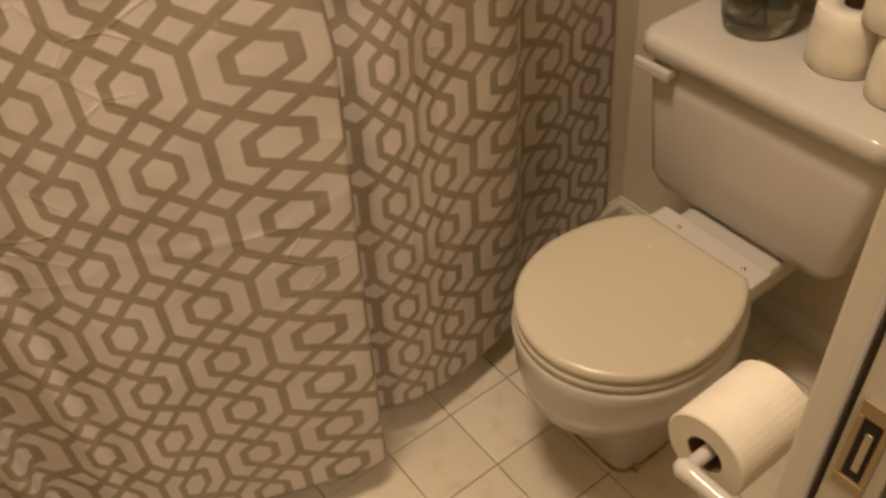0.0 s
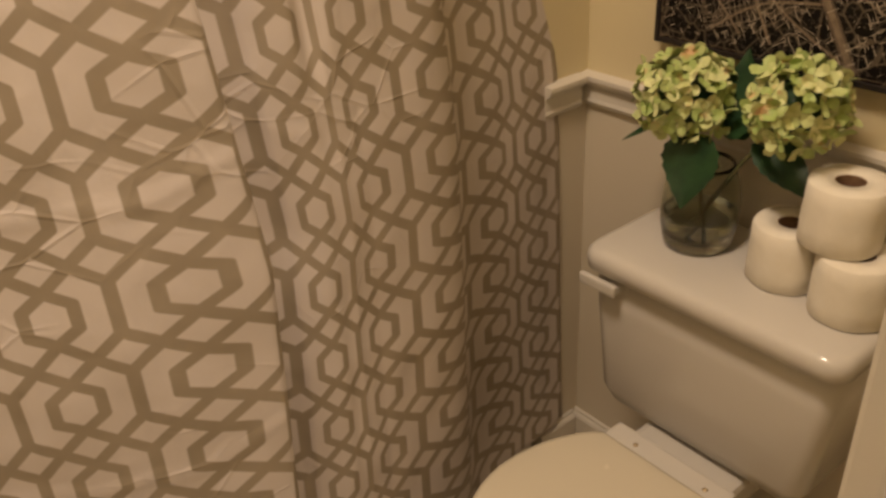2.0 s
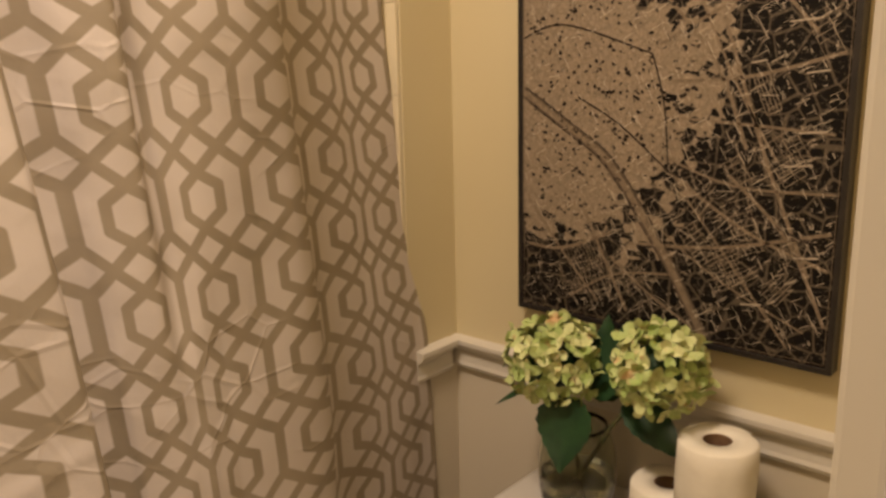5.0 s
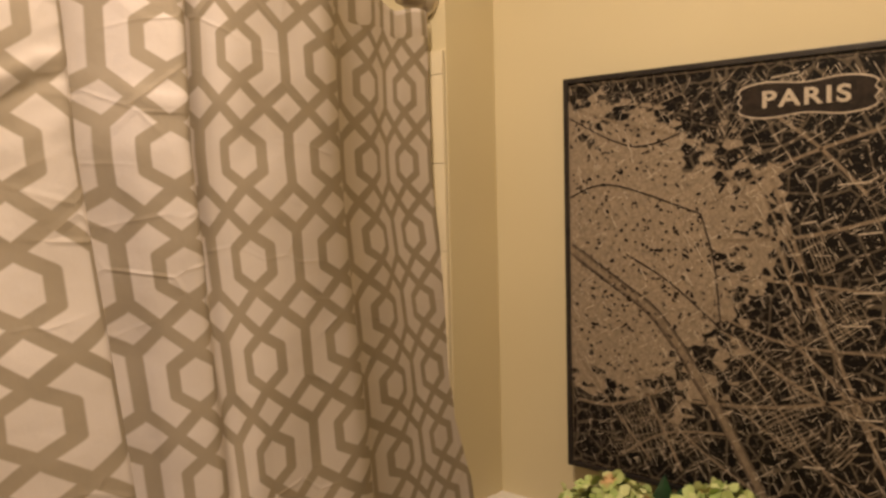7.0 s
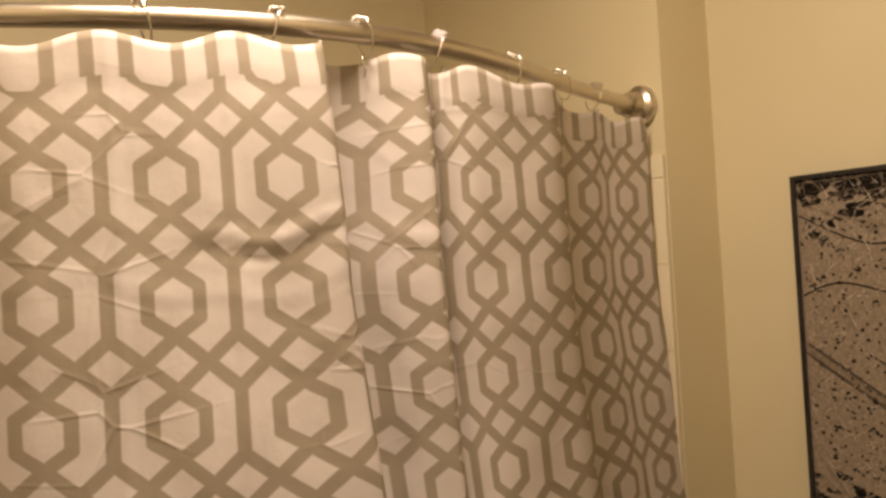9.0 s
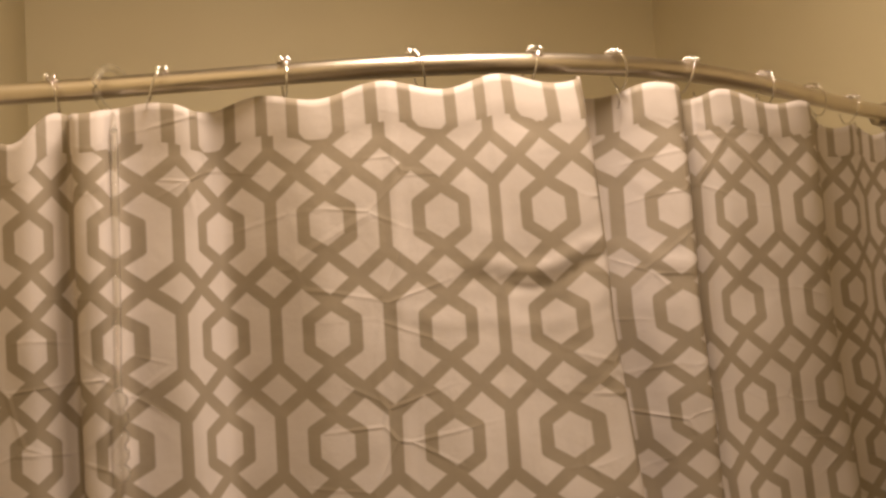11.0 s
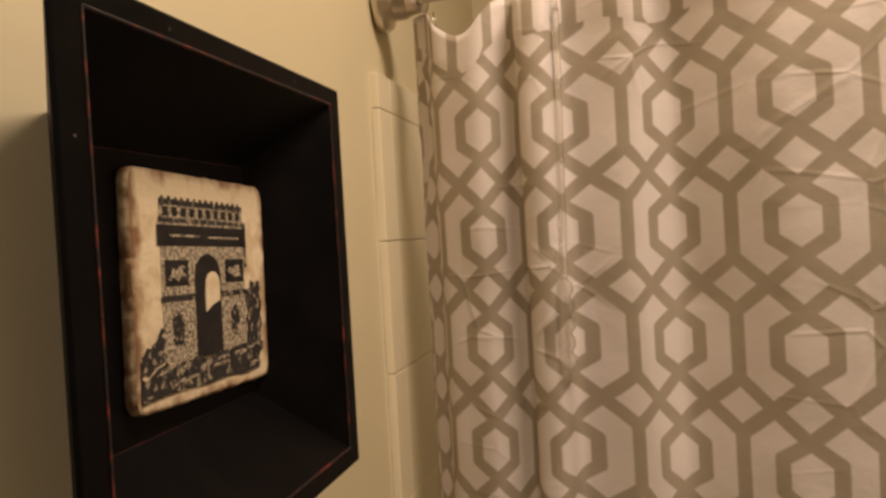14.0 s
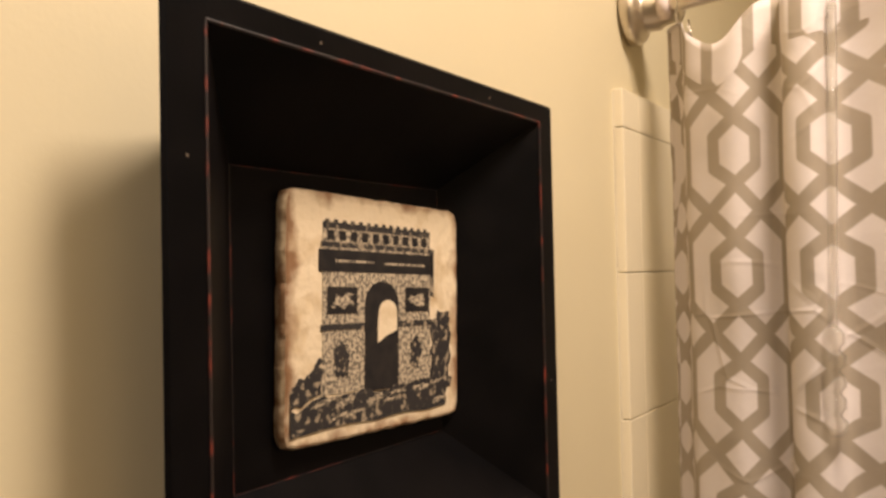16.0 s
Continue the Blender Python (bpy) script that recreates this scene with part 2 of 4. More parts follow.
setting("baseboard_jog", extrude_profile(BASE, (JOG, NORTH - 0.015, 0), (JOG, W, 0), (1, 0, 0)), TRIM, "white baseboard on the wall end", "baseboard")

# pocket door in the north side of the doorway: two jamb halves with the door's edge between
setting("door_jamb_inner", box(-0.019, 0.000, DOOR_N, DOOR_N + 0.09, 0, 2.06, 0.003), TRIM, "white painted split door jamb on the bathroom side", "door jamb")
setting("door_jamb_outer", box(0.048, 0.104, DOOR_N, DOOR_N + 0.09, 0, 2.06, 0.003), TRIM, "white painted split door jamb on the hall side", "door jamb")
# near-black colour painted in for the shade inside the pocket and the pull
POCKET_SHADE = painted("pocket_shade", (0.02, 0.015, 0.01), (0.03, 0.02, 0.015), 0.9)
door = thing("door_1", (0.0225, DOOR_N, 0), "white pocket door slid into the wall showing its edge", "door", kind="structure")
part("panel", box(-0.017, 0.017, 0.006, 0.088, 0.01, 2.05, 0.0015), TRIM, door)


def edge_pull():
    bm = bmesh.new()
    for a in ((-0.0125, 0.0085, 0.976, 0.988), (-0.0125, 0.0085, 1.048, 1.062), (-0.0125, -0.0082, 0.988, 1.048), (0.0042, 0.0085, 0.988, 1.048)):
        m = box(a[0], a[1], 0.0035, 0.0075, a[2], a[3], 0.0006, 1)
        me = bpy.data.meshes.new("tmp")
        m.to_mesh(me)
        m.free()
        bm.from_mesh(me)
        bpy.data.meshes.remove(me)
    return bm


pull = part("edge_pull", edge_pull(), BRASS, door, "worn brass edge pull")
part("recess", box(-0.0081, 0.0041, 0.0050, 0.0058, 0.989, 1.047), POCKET_SHADE, pull, "recess with its shade painted near-black")
part("latch", box(-0.0038, 0.0010, 0.0038, 0.0049, 0.998, 1.036, 0.0008), NICKEL, pull, "small steel latch")
# thin sheet closing the gaps beside the door, shade put into its colour
setting("wall_pocket", box(-0.0055, 0.0475, DOOR_N + 0.0905, DOOR_N + 0.1, 0, 2.05), POCKET_SHADE, "inside of the door pocket with its shade painted near-black", "wall")

# ---- tub with its tiled surround ----
tub = thing("bathtub", (-1.38, (W + SOUTH) / 2, 0), "white bathtub standing behind the printed shower curtain", "bathtub")


def rel(bm, at):
    bmesh.ops.translate(bm, vec=[-c for c in at], verts=bm.verts)
    return bm


def basin():
    x0, x1, y0, y1 = WEST + 0.004, -0.985, 0.012, W - 0.012
    cx, cy = (x0 + x1) / 2, (y0 + y1) / 2
    hx, hy = (x1 - x0) / 2, (y1 - y0) / 2
    rings = []
    for z, sx, sy, p in ((0.0, 1, 1, 30), (0.40, 1, 1, 30), (0.42, 0.99, 0.995, 30), (0.42, 0.84, 0.92, 8), (0.38, 0.80, 0.89, 7), (0.12, 0.66, 0.74, 5), (0.09, 0.55, 0.65, 4)):
        ring = []
        for i in range(56):
            a = 2 * math.pi * i / 56
            c, s = math.cos(a), math.sin(a)
            k = (abs(c) ** p + abs(s) ** p) ** (-1 / p)
            ring.append((cx + hx * sx * k * c, cy + hy * sy * k * s, z))
        rings.append(ring)
    return loft(rings)


part("basin", rel(basin(), tub.location), PORCELAIN, tub, smooth=False)


TILE_TOP = 1.779


def surround(name, y, out, x_end, label):
    """Bullnose edge tiles up the wall's end and a field of tiles behind the curtain."""
    th = 0.012 if out > 0 else 0.009
    ya, yb = sorted((y, y + out * th))
    backing = setting(name, box(WEST, x_end, min(y, y + out * 0.003), max(y, y + out * 0.003), 0.42, TILE_TOP - 0.003), WALLGROUT, label, "tile wall")
    shared = {}

    def tile(x0, x1, z0, z1):
        key = (round(x1 - x0, 3), round(z1 - z0, 3))
        if key not in shared:
            bm = box(-key[0] / 2, key[0] / 2, -th / 2, th / 2, -key[1] / 2, key[1] / 2, 0.0015, 2)
            me = bpy.data.meshes.new("tile")
            bm.to_mesh(me)
            bm.free()
            me.materials.append(TILEMAT)
            shared[key] = me
        o = new("tile", shared[key])
        o.location = ((x0 + x1) / 2, (ya + yb) / 2, (z0 + z1) / 2)
        o.parent = backing

    g = 0.0006
    col = x_end
    z = TILE_TOP
    tile(col - 0.05, col, z - 0.042, z)
    zz = z - 0.042 - g
    while zz > 0.46:
        tile(col - 0.05, col, zz - 0.158, zz)
        zz -= 0.158 + g
    x = col - 0.05 - g
    for i in range(2):
        tile(x - 0.152, x, z - 0.042, z)
        zz = z - 0.042 - g
        while zz > 0.46:
            tile(x - 0.152, x, zz - 0.158, zz)
            zz -= 0.158 + g
        x -= 0.152 + g
    return backing


south_tiles = surround("tile_wall_south", TUB_S, 1, -0.995, "cream glazed tile surround with bullnose edge beside the curtain")
south_tiles.matrix_world = Matrix.Translation((-1.05, TUB_S, 0)) @ Matrix.Rotation(-SKEW, 4, "Z") @ Matrix.Translation((1.05, -TUB_S, 0))
surround("tile_wall_north", W, -1, -1.003, "cream glazed tile surround at the tub's end")

# ---- curtain rod ----
ROD_Z = 1.876
BOW = 0.240
ROD_MID, ROD_HALF = (W + TUB_S) / 2, (W - TUB_S) / 2


def rod_x(y):
    q = min(1.0, abs(y - ROD_MID) / ROD_HALF)
    return -1.05 + BOW * (0.3 * (1 + math.cos(math.pi * q)) + 0.4 * (1 - q * q))


rod = thing("curtain_rod", (rod_x(ROD_MID), ROD_MID, ROD_Z), "curved brushed nickel shower curtain rod with round wall flanges", "curtain rod")
L = rod.location
pts = [(rod_x(y), y, ROD_Z) for y in [TUB_S + 0.03 + (W - TUB_S - 0.06) * i / 40 for i in range(41)]]
part("bar", rel(tube(pts, 0.0125, 16), L), NICKEL, rod, smooth=True)
FL = [(0.0, 0.0), (0.036, 0.0), (0.038, 0.003), (0.038, 0.012), (0.034, 0.018), (0.027, 0.020), (0.025, 0.024), (0.025, 0.036), (0.021, 0.042), (0.018, 0.060), (0.0, 0.060)]
part("flange", rel(lathe([(r, TUB_S + h + 0.001) for r, h in FL], 36, "y", (rod_x(TUB_S), 0, ROD_Z)), L), NICKEL, rod, smooth=True)
part("flange", rel(lathe([(r, W - h) for r, h in FL], 36, "y", (rod_x(W), 0, ROD_Z)), L), NICKEL, rod, smooth=True)

# ---- curtain ----
PITCH = 0.1215
ROW = 1.577          # height of one row of hexagons
PLEATS = [(-1.45, -1.048, 0.040), (-1.2, -1.058, 0.011), (-0.9, -1.045, 0.027), (-0.5, -1.005, 0.039), (-0.3, -0.988, 0.059), (0, -0.970, 0.093), (0.4, -0.982, 0.130), (0.52, -0.978, 0.139), (0.62, -0.945, 0.143),
          (0.9, -0.930, 0.172), (1.1, -0.962, 0.192), (1.5, -0.936, 0.251), (1.8, -0.935, 0.277), (2.1, -0.943, 0.306), (2.45, -0.906, 0.345), (3, -0.847, 0.403), (4, -0.791, 0.519), (5, -0.749, 0.629), (5.42, -0.736, 0.684),
          (5.52, -0.745, 0.694), (6.0, -0.800, 0.708), (6.3, -0.835, 0.724), (6.5, -0.822, 0.757), (6.75, -0.797, 0.781), (7, -0.778, 0.809), (7.12, -0.773, 0.826), (7.2, -0.785, 0.836), (7.36, -0.826, 0.856), (7.5, -0.820, 0.868),
          (8, -0.808, 0.915), (8.5, -0.816, 0.988), (9, -0.838, 1.070), (9.15, -0.862, 1.108), (9.35, -0.905, 1.140), (9.6, -0.950, 1.195), (10, -0.975, 1.270), (10.5, -0.992, 1.322), (11, -1.006, 1.377), (11.4, -1.018, 1.440), (11.55, -1.022, 1.460)]


def pleat(u):
    i = 1
    while i < len(PLEATS) - 2 and PLEATS[i + 1][0] < u:
        i += 1
    a, b = PLEATS[i], PLEATS[i + 1] if i + 1 < len(PLEATS) else PLEATS[i]
    if u < PLEATS[1][0]:
        i, a, b = 0, PLEATS[0], PLEATS[1]
    p0, p3 = PLEATS[max(i - 1, 0)], PLEATS[min(i + 2, len(PLEATS) - 1)]
    f = (u - a[0]) / max(b[0] - a[0], 1e-6)
    out = []
    for k in (1, 2):
        ma = (b[k] - p0[k]) / max(b[0] - p0[0], 1e-6) * (b[0] - a[0])
        mb = (p3[k] - a[k]) / max(p3[0] - a[0], 1e-6) * (b[0] - a[0])
        h = (2 * f ** 3 - 3 * f ** 2 + 1) * a[k] + (f ** 3 - 2 * f ** 2 + f) * ma + (-2 * f ** 3 + 3 * f ** 2) * b[k] + (f ** 3 - f ** 2) * mb
        out.append(h)
    return out


CURT_TOP, HEM = 1.846, 0.095


LEAN_Z, LEAN_Y = (0.1, 0.5, 0.95, 1.25, 1.58, 1.85), (0.028, 0.045, 0.070, 0.040, 0.0, -0.012)


def cloth(u, z):
    x, y = pleat(u)
    if 6.6 < u < 8.0:
        # the second fold runs out below the header
        a, b, f = pleat(6.6), pleat(8.0), (u - 6.6) / 1.4
        ease = 0.9 * max(0.0, min(1.0, (1.48 - z) / 0.35))
        x += (a[0] + (b[0] - a[0]) * f + 0.012 * math.sin(math.pi * f) - x) * ease
        y += (a[1] + (b[1] - a[1]) * f - y) * ease
    k = 1 - min(z, 1.5) / 1.5
    mid = math.exp(-((u - 3.5) / 1.5) ** 2)
    y -= 0.020 * k * mid
    # the deep fold leans towards the toilet on its way down
    drawn = math.exp(-((u - 5.6) / 0.75) ** 2) if u < 5.6 or z > 1.58 else float(np.interp(u, (5.6, 6.5, 7.1, 8, 9, 11.5), (1.0, 0.9, 0.78, 0.6, 0.55, 0.5)))
    y += float(np.interp(z, LEAN_Z, LEAN_Y)) * drawn
    x += 0.12 * k * math.exp(-((u - 2.2) / 0.9) ** 2)
    flare = max(0.0, min(1.0, (u - 8.4) / 2.6))
    y += 0.085 * k * flare
    x += 0.030 * min(1.0, 2.2 * k) * flare
    # slack between the rings at the top
    t = max(0.0, (z - 1.64) / (CURT_TOP - 1.64))
    x += (rod_x(y) - x) * 0.30 * t * t
    n = noise.noise(Vector((u * 1.1, z * 4, 3.1))) * 0.005 + noise.noise(Vector((u * 2.6, z * 11, 7.7))) * 0.0025
    # packing creases across the cloth
    bend = 0.014 * math.sin(u * 2.3 + 0.5) + 0.006 * math.sin(u * 6.1)
    for zc, uc, wd, amp in ((1.648, 4.9, 0.62, 0.0045), (1.638, 4.9, 0.62, -0.0035), (1.591, 4.3, 1.5, 0.0015), (1.648, 7.0, 0.4, 0.003), (1.10, 5.0, 2.2, 0.002), (0.72, 4.5, 2.4, 0.002)):
        n += amp * math.exp(-((z - zc - bend) / 0.006) ** 2) * math.exp(-((u - uc) / wd) ** 2)
    for uc, wd in ((3.6, 0.03), (7.55, 0.03), (4.55, 0.025)):
        n += 0.0018 * math.exp(-((u - uc) / wd) ** 2)
    return x + n, y - n * 0.25


def build_curtain():
    nu, nz = 300, 190
    us = [PLEATS[0][0] + (PLEATS[-1][0] - PLEATS[0][0]) * i / nu for i in range(nu + 1)]
    verts, faces, uvs = [], [], []
    for j in range(nz + 1):
        for i, u in enumerate(us):
            top = CURT_TOP + 0.007 * math.sin(u * 5.6 + 0.6) - 0.034 * math.exp(-((u + 0.12) / 0.30) ** 2) - 0.008 * math.exp(-((u - 10.5) / 1.2) ** 2)
            z = HEM + (top - HEM) * j / nz
            z += 0.010 * (1 - j / nz) * math.sin(u * 2.1)
            x, y = cloth(u, z)
            below = top - 0.047 - z
            x += 0.0016 * max(0.0, min(1.0, 0.5 - below / 0.004)) - 0.0012 * math.exp(-((below - 0.003) / 0.004) ** 2)
            verts.append((x, y, z))
            v = (z - ROW) / PITCH
            uvs.append((u, v))
    for j in range(nz):
        for i in range(nu):
            a = j * (nu + 1) + i
            faces.append((a, a + 1, a + nu + 2, a + nu + 1))
    me = bpy.data.meshes.new("shower_curtain")
    me.from_pydata(verts, [], faces)
    lay = me.uv_layers.new(name="pattern")
    for lp in me.loops:
        u, v = uvs[lp.vertex_index]
        lay.data[lp.index].uv = (u, v)
    seam_row = int(nz * (1 - 0.047 / (CURT_TOP - HEM)) + 0.5)
    # the stitched header shows the print from another height
    for p in me.polygons:
        p.use_smooth = True
        j = p.index // nu
        if j >= seam_row:
            for li in p.loop_indices:
                u, v = lay.data[li].uv
                q = me.loops[li].vertex_index
                seam = verts[(seam_row * (nu + 1)) + q % (nu + 1)][2]
                lay.data[li].uv = (u + 0.05, -0.135 + 0.62 * (verts[q][2] - seam) / PITCH)
    me.materials.append(CURTAIN)
    ob = new("shower_curtain", me)
    so = ob.modifiers.new("thick", "SOLIDIFY")
    so.thickness = 0.0012
    return tagged(ob, "white shower curtain printed with grey beige trellis of hexagons and diamonds", "shower curtain")


build_curtain()

# ---- curtain rings ----
def curtain_ring(y, lean):
    x = rod_x(y)
    t = thing("curtain_ring", (x, y, ROD_Z), "chrome wire curtain ring with beads riding on the rod", "curtain ring", "curtain rings on the rod")
    pts = []
    for i in range(25):
        a = radians(-70 + 320 * i / 24)
        pts.append((0.0190 * math.sin(a) + 0.002, lean * (math.cos(a) - 1) * 0.3, 0.0185 * math.cos(a) + (0.0 if math.cos(a) > 0 else 0.010 * math.cos(a))))
    part("wire", tube(pts, 0.0011, 6), CHROME, t, smooth=True)
    for k in range(8):
        a = radians(-24 + 22 * (k // 2))
        bm = bmesh.new()
        bmesh.ops.create_uvsphere(bm, u_segments=10, v_segments=7, radius=0.0030)
        bmesh.ops.translate(bm, vec=(0.0178 * math.sin(a) + 0.001, (0.0042, -0.0042)[k % 2], 0.0178 * math.cos(a)), verts=bm.verts)
        part("bead", bm, CHROME, t, smooth=True)
    hook = [(0.004, 0, -0.026), (0.006, 0.001, -0.036), (0.005, 0.003, -0.046), (-0.001, 0.004, -0.052)]
    part("hook", tube(hook, 0.0012, 6), CHROME, t, smooth=True)
    return t


for n, y in enumerate((0.040, 0.118, 0.240, 0.372, 0.510, 0.652, 0.755, 0.878, 1.035, 1.172, 1.305)):
    curtain_ring(y, (0.02, -0.015, 0.03, 0.0, -0.02)[n % 5])

collar_mat = Mat("pale_plastic", (0.72, 0.62, 0.58), 0.45)
collar_mat.vary((0.72, 0.62, 0.58), (0.66, 0.56, 0.50), 40)
part("collar", rel(lathe([(0.013, 0.006), (0.018, 0.006), (0.018, 0.019), (0.013, 0.019)], 24, "y", (rod_x(0.01), 0, ROD_Z)), rod.location), collar_mat.m, rod, "pale plastic collar", smooth=True)

# ---- clear curtain wand ----
acr = Mat("clear_acrylic", (0.92, 0.90, 0.82), 0.06)
acr.set("Transmission Weight", 0.9)
acr.set("IOR", 1.38)
acr.set("Alpha", 0.5)
acr.set("Roughness", 0.06)
acr.set("Base Color", acr.mix(acr.noise(30), (0.86, 0.83, 0.72), (0.78, 0.75, 0.62)))
ACRYLIC = acr.m
WY = 0.186
wx = rod_x(WY) + 0.022
wand = thing("curtain_wand", (wx, WY, ROD_Z), "clear acrylic pull wand hanging from the rod before the curtain", "wand")
arc = [(-0.022 + 0.027 * 0.75 * math.cos(radians(a)), -0.027 * 0.66 * math.cos(radians(a)), -0.004 + 0.027 * math.sin(radians(a))) for a in range(150, -80, -12)]
arc += [(-0.010, -0.002, -0.033), (0.004, 0, -0.058)]
part("hook", tube(arc, 0.0042, 10), ACRYLIC, wand, smooth=True)
part("stem", tube([(0.004, 0, -0.055), (0.018, -0.006, -0.35)], 0.0046, 10), ACRYLIC, wand, smooth=True)
part("end_knob", tube([arc[0], (arc[0][0] - 0.003, arc[0][1] + 0.002, arc[0][2] - 0.008)], 0.006, 10), ACRYLIC, wand, smooth=True)
prof = [(0.0, -0.345)]
for k in range(5):
    z = -0.35 - 0.0195 * k
    r = (0.0095, 0.0105, 0.0100, 0.0095, 0.0100)[k]
    prof += [(0.0055, z), (r, z - 0.005), (r, z - 0.013), (0.0055, z - 0.0185)]
prof.append((0.0, z - 0.020))
part("grip", lathe(prof, 20, "z", (0.0185, -0.006, 0)), ACRYLIC, wand, "beaded clear grip", smooth=True)

# ---- toilet ----
TX = -0.529
toilet = thing("toilet", (TX, 1.25, 0), "white porcelain toilet with closed ivory lid on the tiled floor", "toilet")
L = toilet.location


def ovalc(z, rx, rf, rb, cut, cy=1.105, n=64):
    return [(x, min(y, cut), z) for x, y, z in oval(TX, cy, z, rx, rf, rb, n)]


BX = TX - 0.033
bowl = [oval(BX, 1.25, 0.0, 0.108, 0.182, 0.19, 64, 8), oval(BX, 1.25, 0.012, 0.108, 0.182, 0.19, 64, 8), oval(BX, 1.25, 0.03, 0.100, 0.174, 0.19, 64, 5), oval(BX, 1.25, 0.12, 0.094, 0.168, 0.19, 64, 4),
        oval(BX, 1.24, 0.165, 0.100, 0.180, 0.19, 64, 3.2), oval(TX - 0.012, 1.20, 0.205, 0.126, 0.215, 0.20, 64, 2.5), oval(TX, 1.15, 0.255, 0.158, 0.225, 0.22, 64, 2.15), oval(TX, 1.12, 0.315, 0.175, 0.208, 0.24, 64),
        oval(TX, 1.108, 0.365, 0.181, 0.196, 0.25, 64), oval(TX, 1.105, 0.388, 0.182, 0.195, 0.25, 64), oval(TX, 1.105, 0.397, 0.177, 0.190, 0.245, 64)]
part("bowl", rel(loft(bowl), L), PORCELAIN, toilet, smooth=True)
seat = [ovalc(0.400, 0.171, 0.186, 0.23, 1.272), ovalc(0.404, 0.177, 0.192, 0.235, 1.275), ovalc(0.414, 0.177, 0.192, 0.235, 1.275), ovalc(0.417, 0.173, 0.188, 0.23, 1.273)]
part("seat", rel(loft(seat), L), SEATMAT, toilet, "ivory toilet seat ring", smooth=True)
lid = [ovalc(0.420, 0.169, 0.182, 0.225, 1.276), ovalc(0.423, 0.176, 0.190, 0.232, 1.281), ovalc(0.433, 0.177, 0.191, 0.233, 1.282), ovalc(0.4395, 0.173, 0.187, 0.228, 1.279), ovalc(0.4415, 0.165, 0.179, 0.215, 1.272), ovalc(0.4425, 0.113, 0.126, 0.15, 1.25)]
part("lid", rel(loft(lid), L), SEATMAT, toilet, "closed ivory lid with rounded edge", smooth=True)
part("hinge_plate", rel(box(TX - 0.112, TX + 0.128, 1.268, 1.328, 0.397, 0.434, 0.006), L), PORCELAIN, toilet)
for x in (-0.582, -0.440):
    part("bolt_cap", rel(lathe([(0.0045, 0.433), (0.0045, 0.4355), (0.002, 0.437)], 12, "z", (x, 1.298, 0)), L), BRASS, toilet, "small hinge bolt")
for dx in (-0.112, 0.112):
    part("floor_bolt", rel(lathe([(0.006, 0.0), (0.006, 0.018), (0.003, 0.022)], 10, "z", (BX + dx * 1.0, 1.10, 0)), L), BRASS, toilet, "rusty floor bolt")
caulk = Mat("rusty_caulk", (0.36, 0.25, 0.13), 0.8)
caulk.vary((0.42, 0.31, 0.17), (0.20, 0.11, 0.05), 26)
part("caulk", rel(loft([oval(BX, 1.25, 0.0005, 0.1125, 0.1865, 0.19, 64, 8), oval(BX, 1.25, 0.0045, 0.1095, 0.1835, 0.19, 64, 8)]), L), caulk.m, toilet, "rust-stained caulk round the base")
part("tank_shelf", rel(box(TX - 0.105, TX + 0.105, 1.31, 1.56, 0.335, 0.398, 0.015), L), PORCELAIN, toilet)
TK = -0.531


def tank_ring(z, hw, y0, y1, r=0.03, n=8):
    out = []
    for cx, cy, a0 in ((TK + hw - r, y1 - r, 0), (TK - hw + r, y1 - r, 90), (TK - hw + r, y0 + r, 180), (TK + hw - r, y0 + r, 270)):
        for i in range(n):
            a = radians(a0 + 90 * i / (n - 1))
            out.append((cx + r * math.cos(a), cy + r * math.sin(a), z))
    return out


tank = [tank_ring(0.400, 0.151, 1.420, 1.590), tank_ring(0.404, 0.171, 1.400, 1.600), tank_ring(0.415, 0.191, 1.385, 1.606), tank_ring(0.44, 0.208, 1.378, 1.608), tank_ring(0.62, 0.228, 1.375, 1.608), tank_ring(0.692, 0.231, 1.374, 1.608)]
part("tank", rel(loft(tank), L), PORCELAIN, toilet, smooth=True)
cover = [tank_ring(0.692, 0.233, 1.366, 1.609, 0.03), tank_ring(0.697, 0.241, 1.353, 1.610, 0.036), tank_ring(0.716, 0.243, 1.350, 1.611, 0.038), tank_ring(0.727, 0.241, 1.353, 1.610, 0.038), tank_ring(0.734, 0.235, 1.360, 1.607, 0.036), tank_ring(0.7365, 0.226, 1.372, 1.600, 0.034), tank_ring(0.737, 0.176, 1.42, 1.57)]
part("tank_lid", rel(loft(cover), L), PORCELAIN, toilet, "glossy porcelain tank lid", smooth=True)
lever = part("flush_lever", rel(box(-0.768, -0.688, 1.346, 1.358, 0.664, 0.686, 0.005), L), PORCELAIN, toilet, "white flush lever")
part("pivot", rel(box(-0.711, -0.688, 1.356, 1.380, 0.666, 0.684, 0.004), L), PORCELAIN, lever)

# ---- paper on its holder beside the door ----
pm = Mat("white_tissue", (0.80, 0.77, 0.70), 0.95)
pm.vary((0.74, 0.70, 0.61), (0.70, 0.655, 0.56), 30)
pm.bump(pm.math("ADD", pm.noise(150, 4), pm.math("MULTIPLY", pm.noise(22), 1.5)), 0.35, 0.0015)
PAPER = pm.m
cm = Mat("brown_cardboard", (0.22, 0.13, 0.07), 0.9)
cm.vary((0.22, 0.13, 0.07), (0.16, 0.09, 0.05), 60)
CARD = cm.m
HX, HZ = -0.130, 0.751
holder = thing("paper_holder", (EAST, 0.822, HZ), "white ceramic toilet paper holder on the wall beside the door", "paper holder")
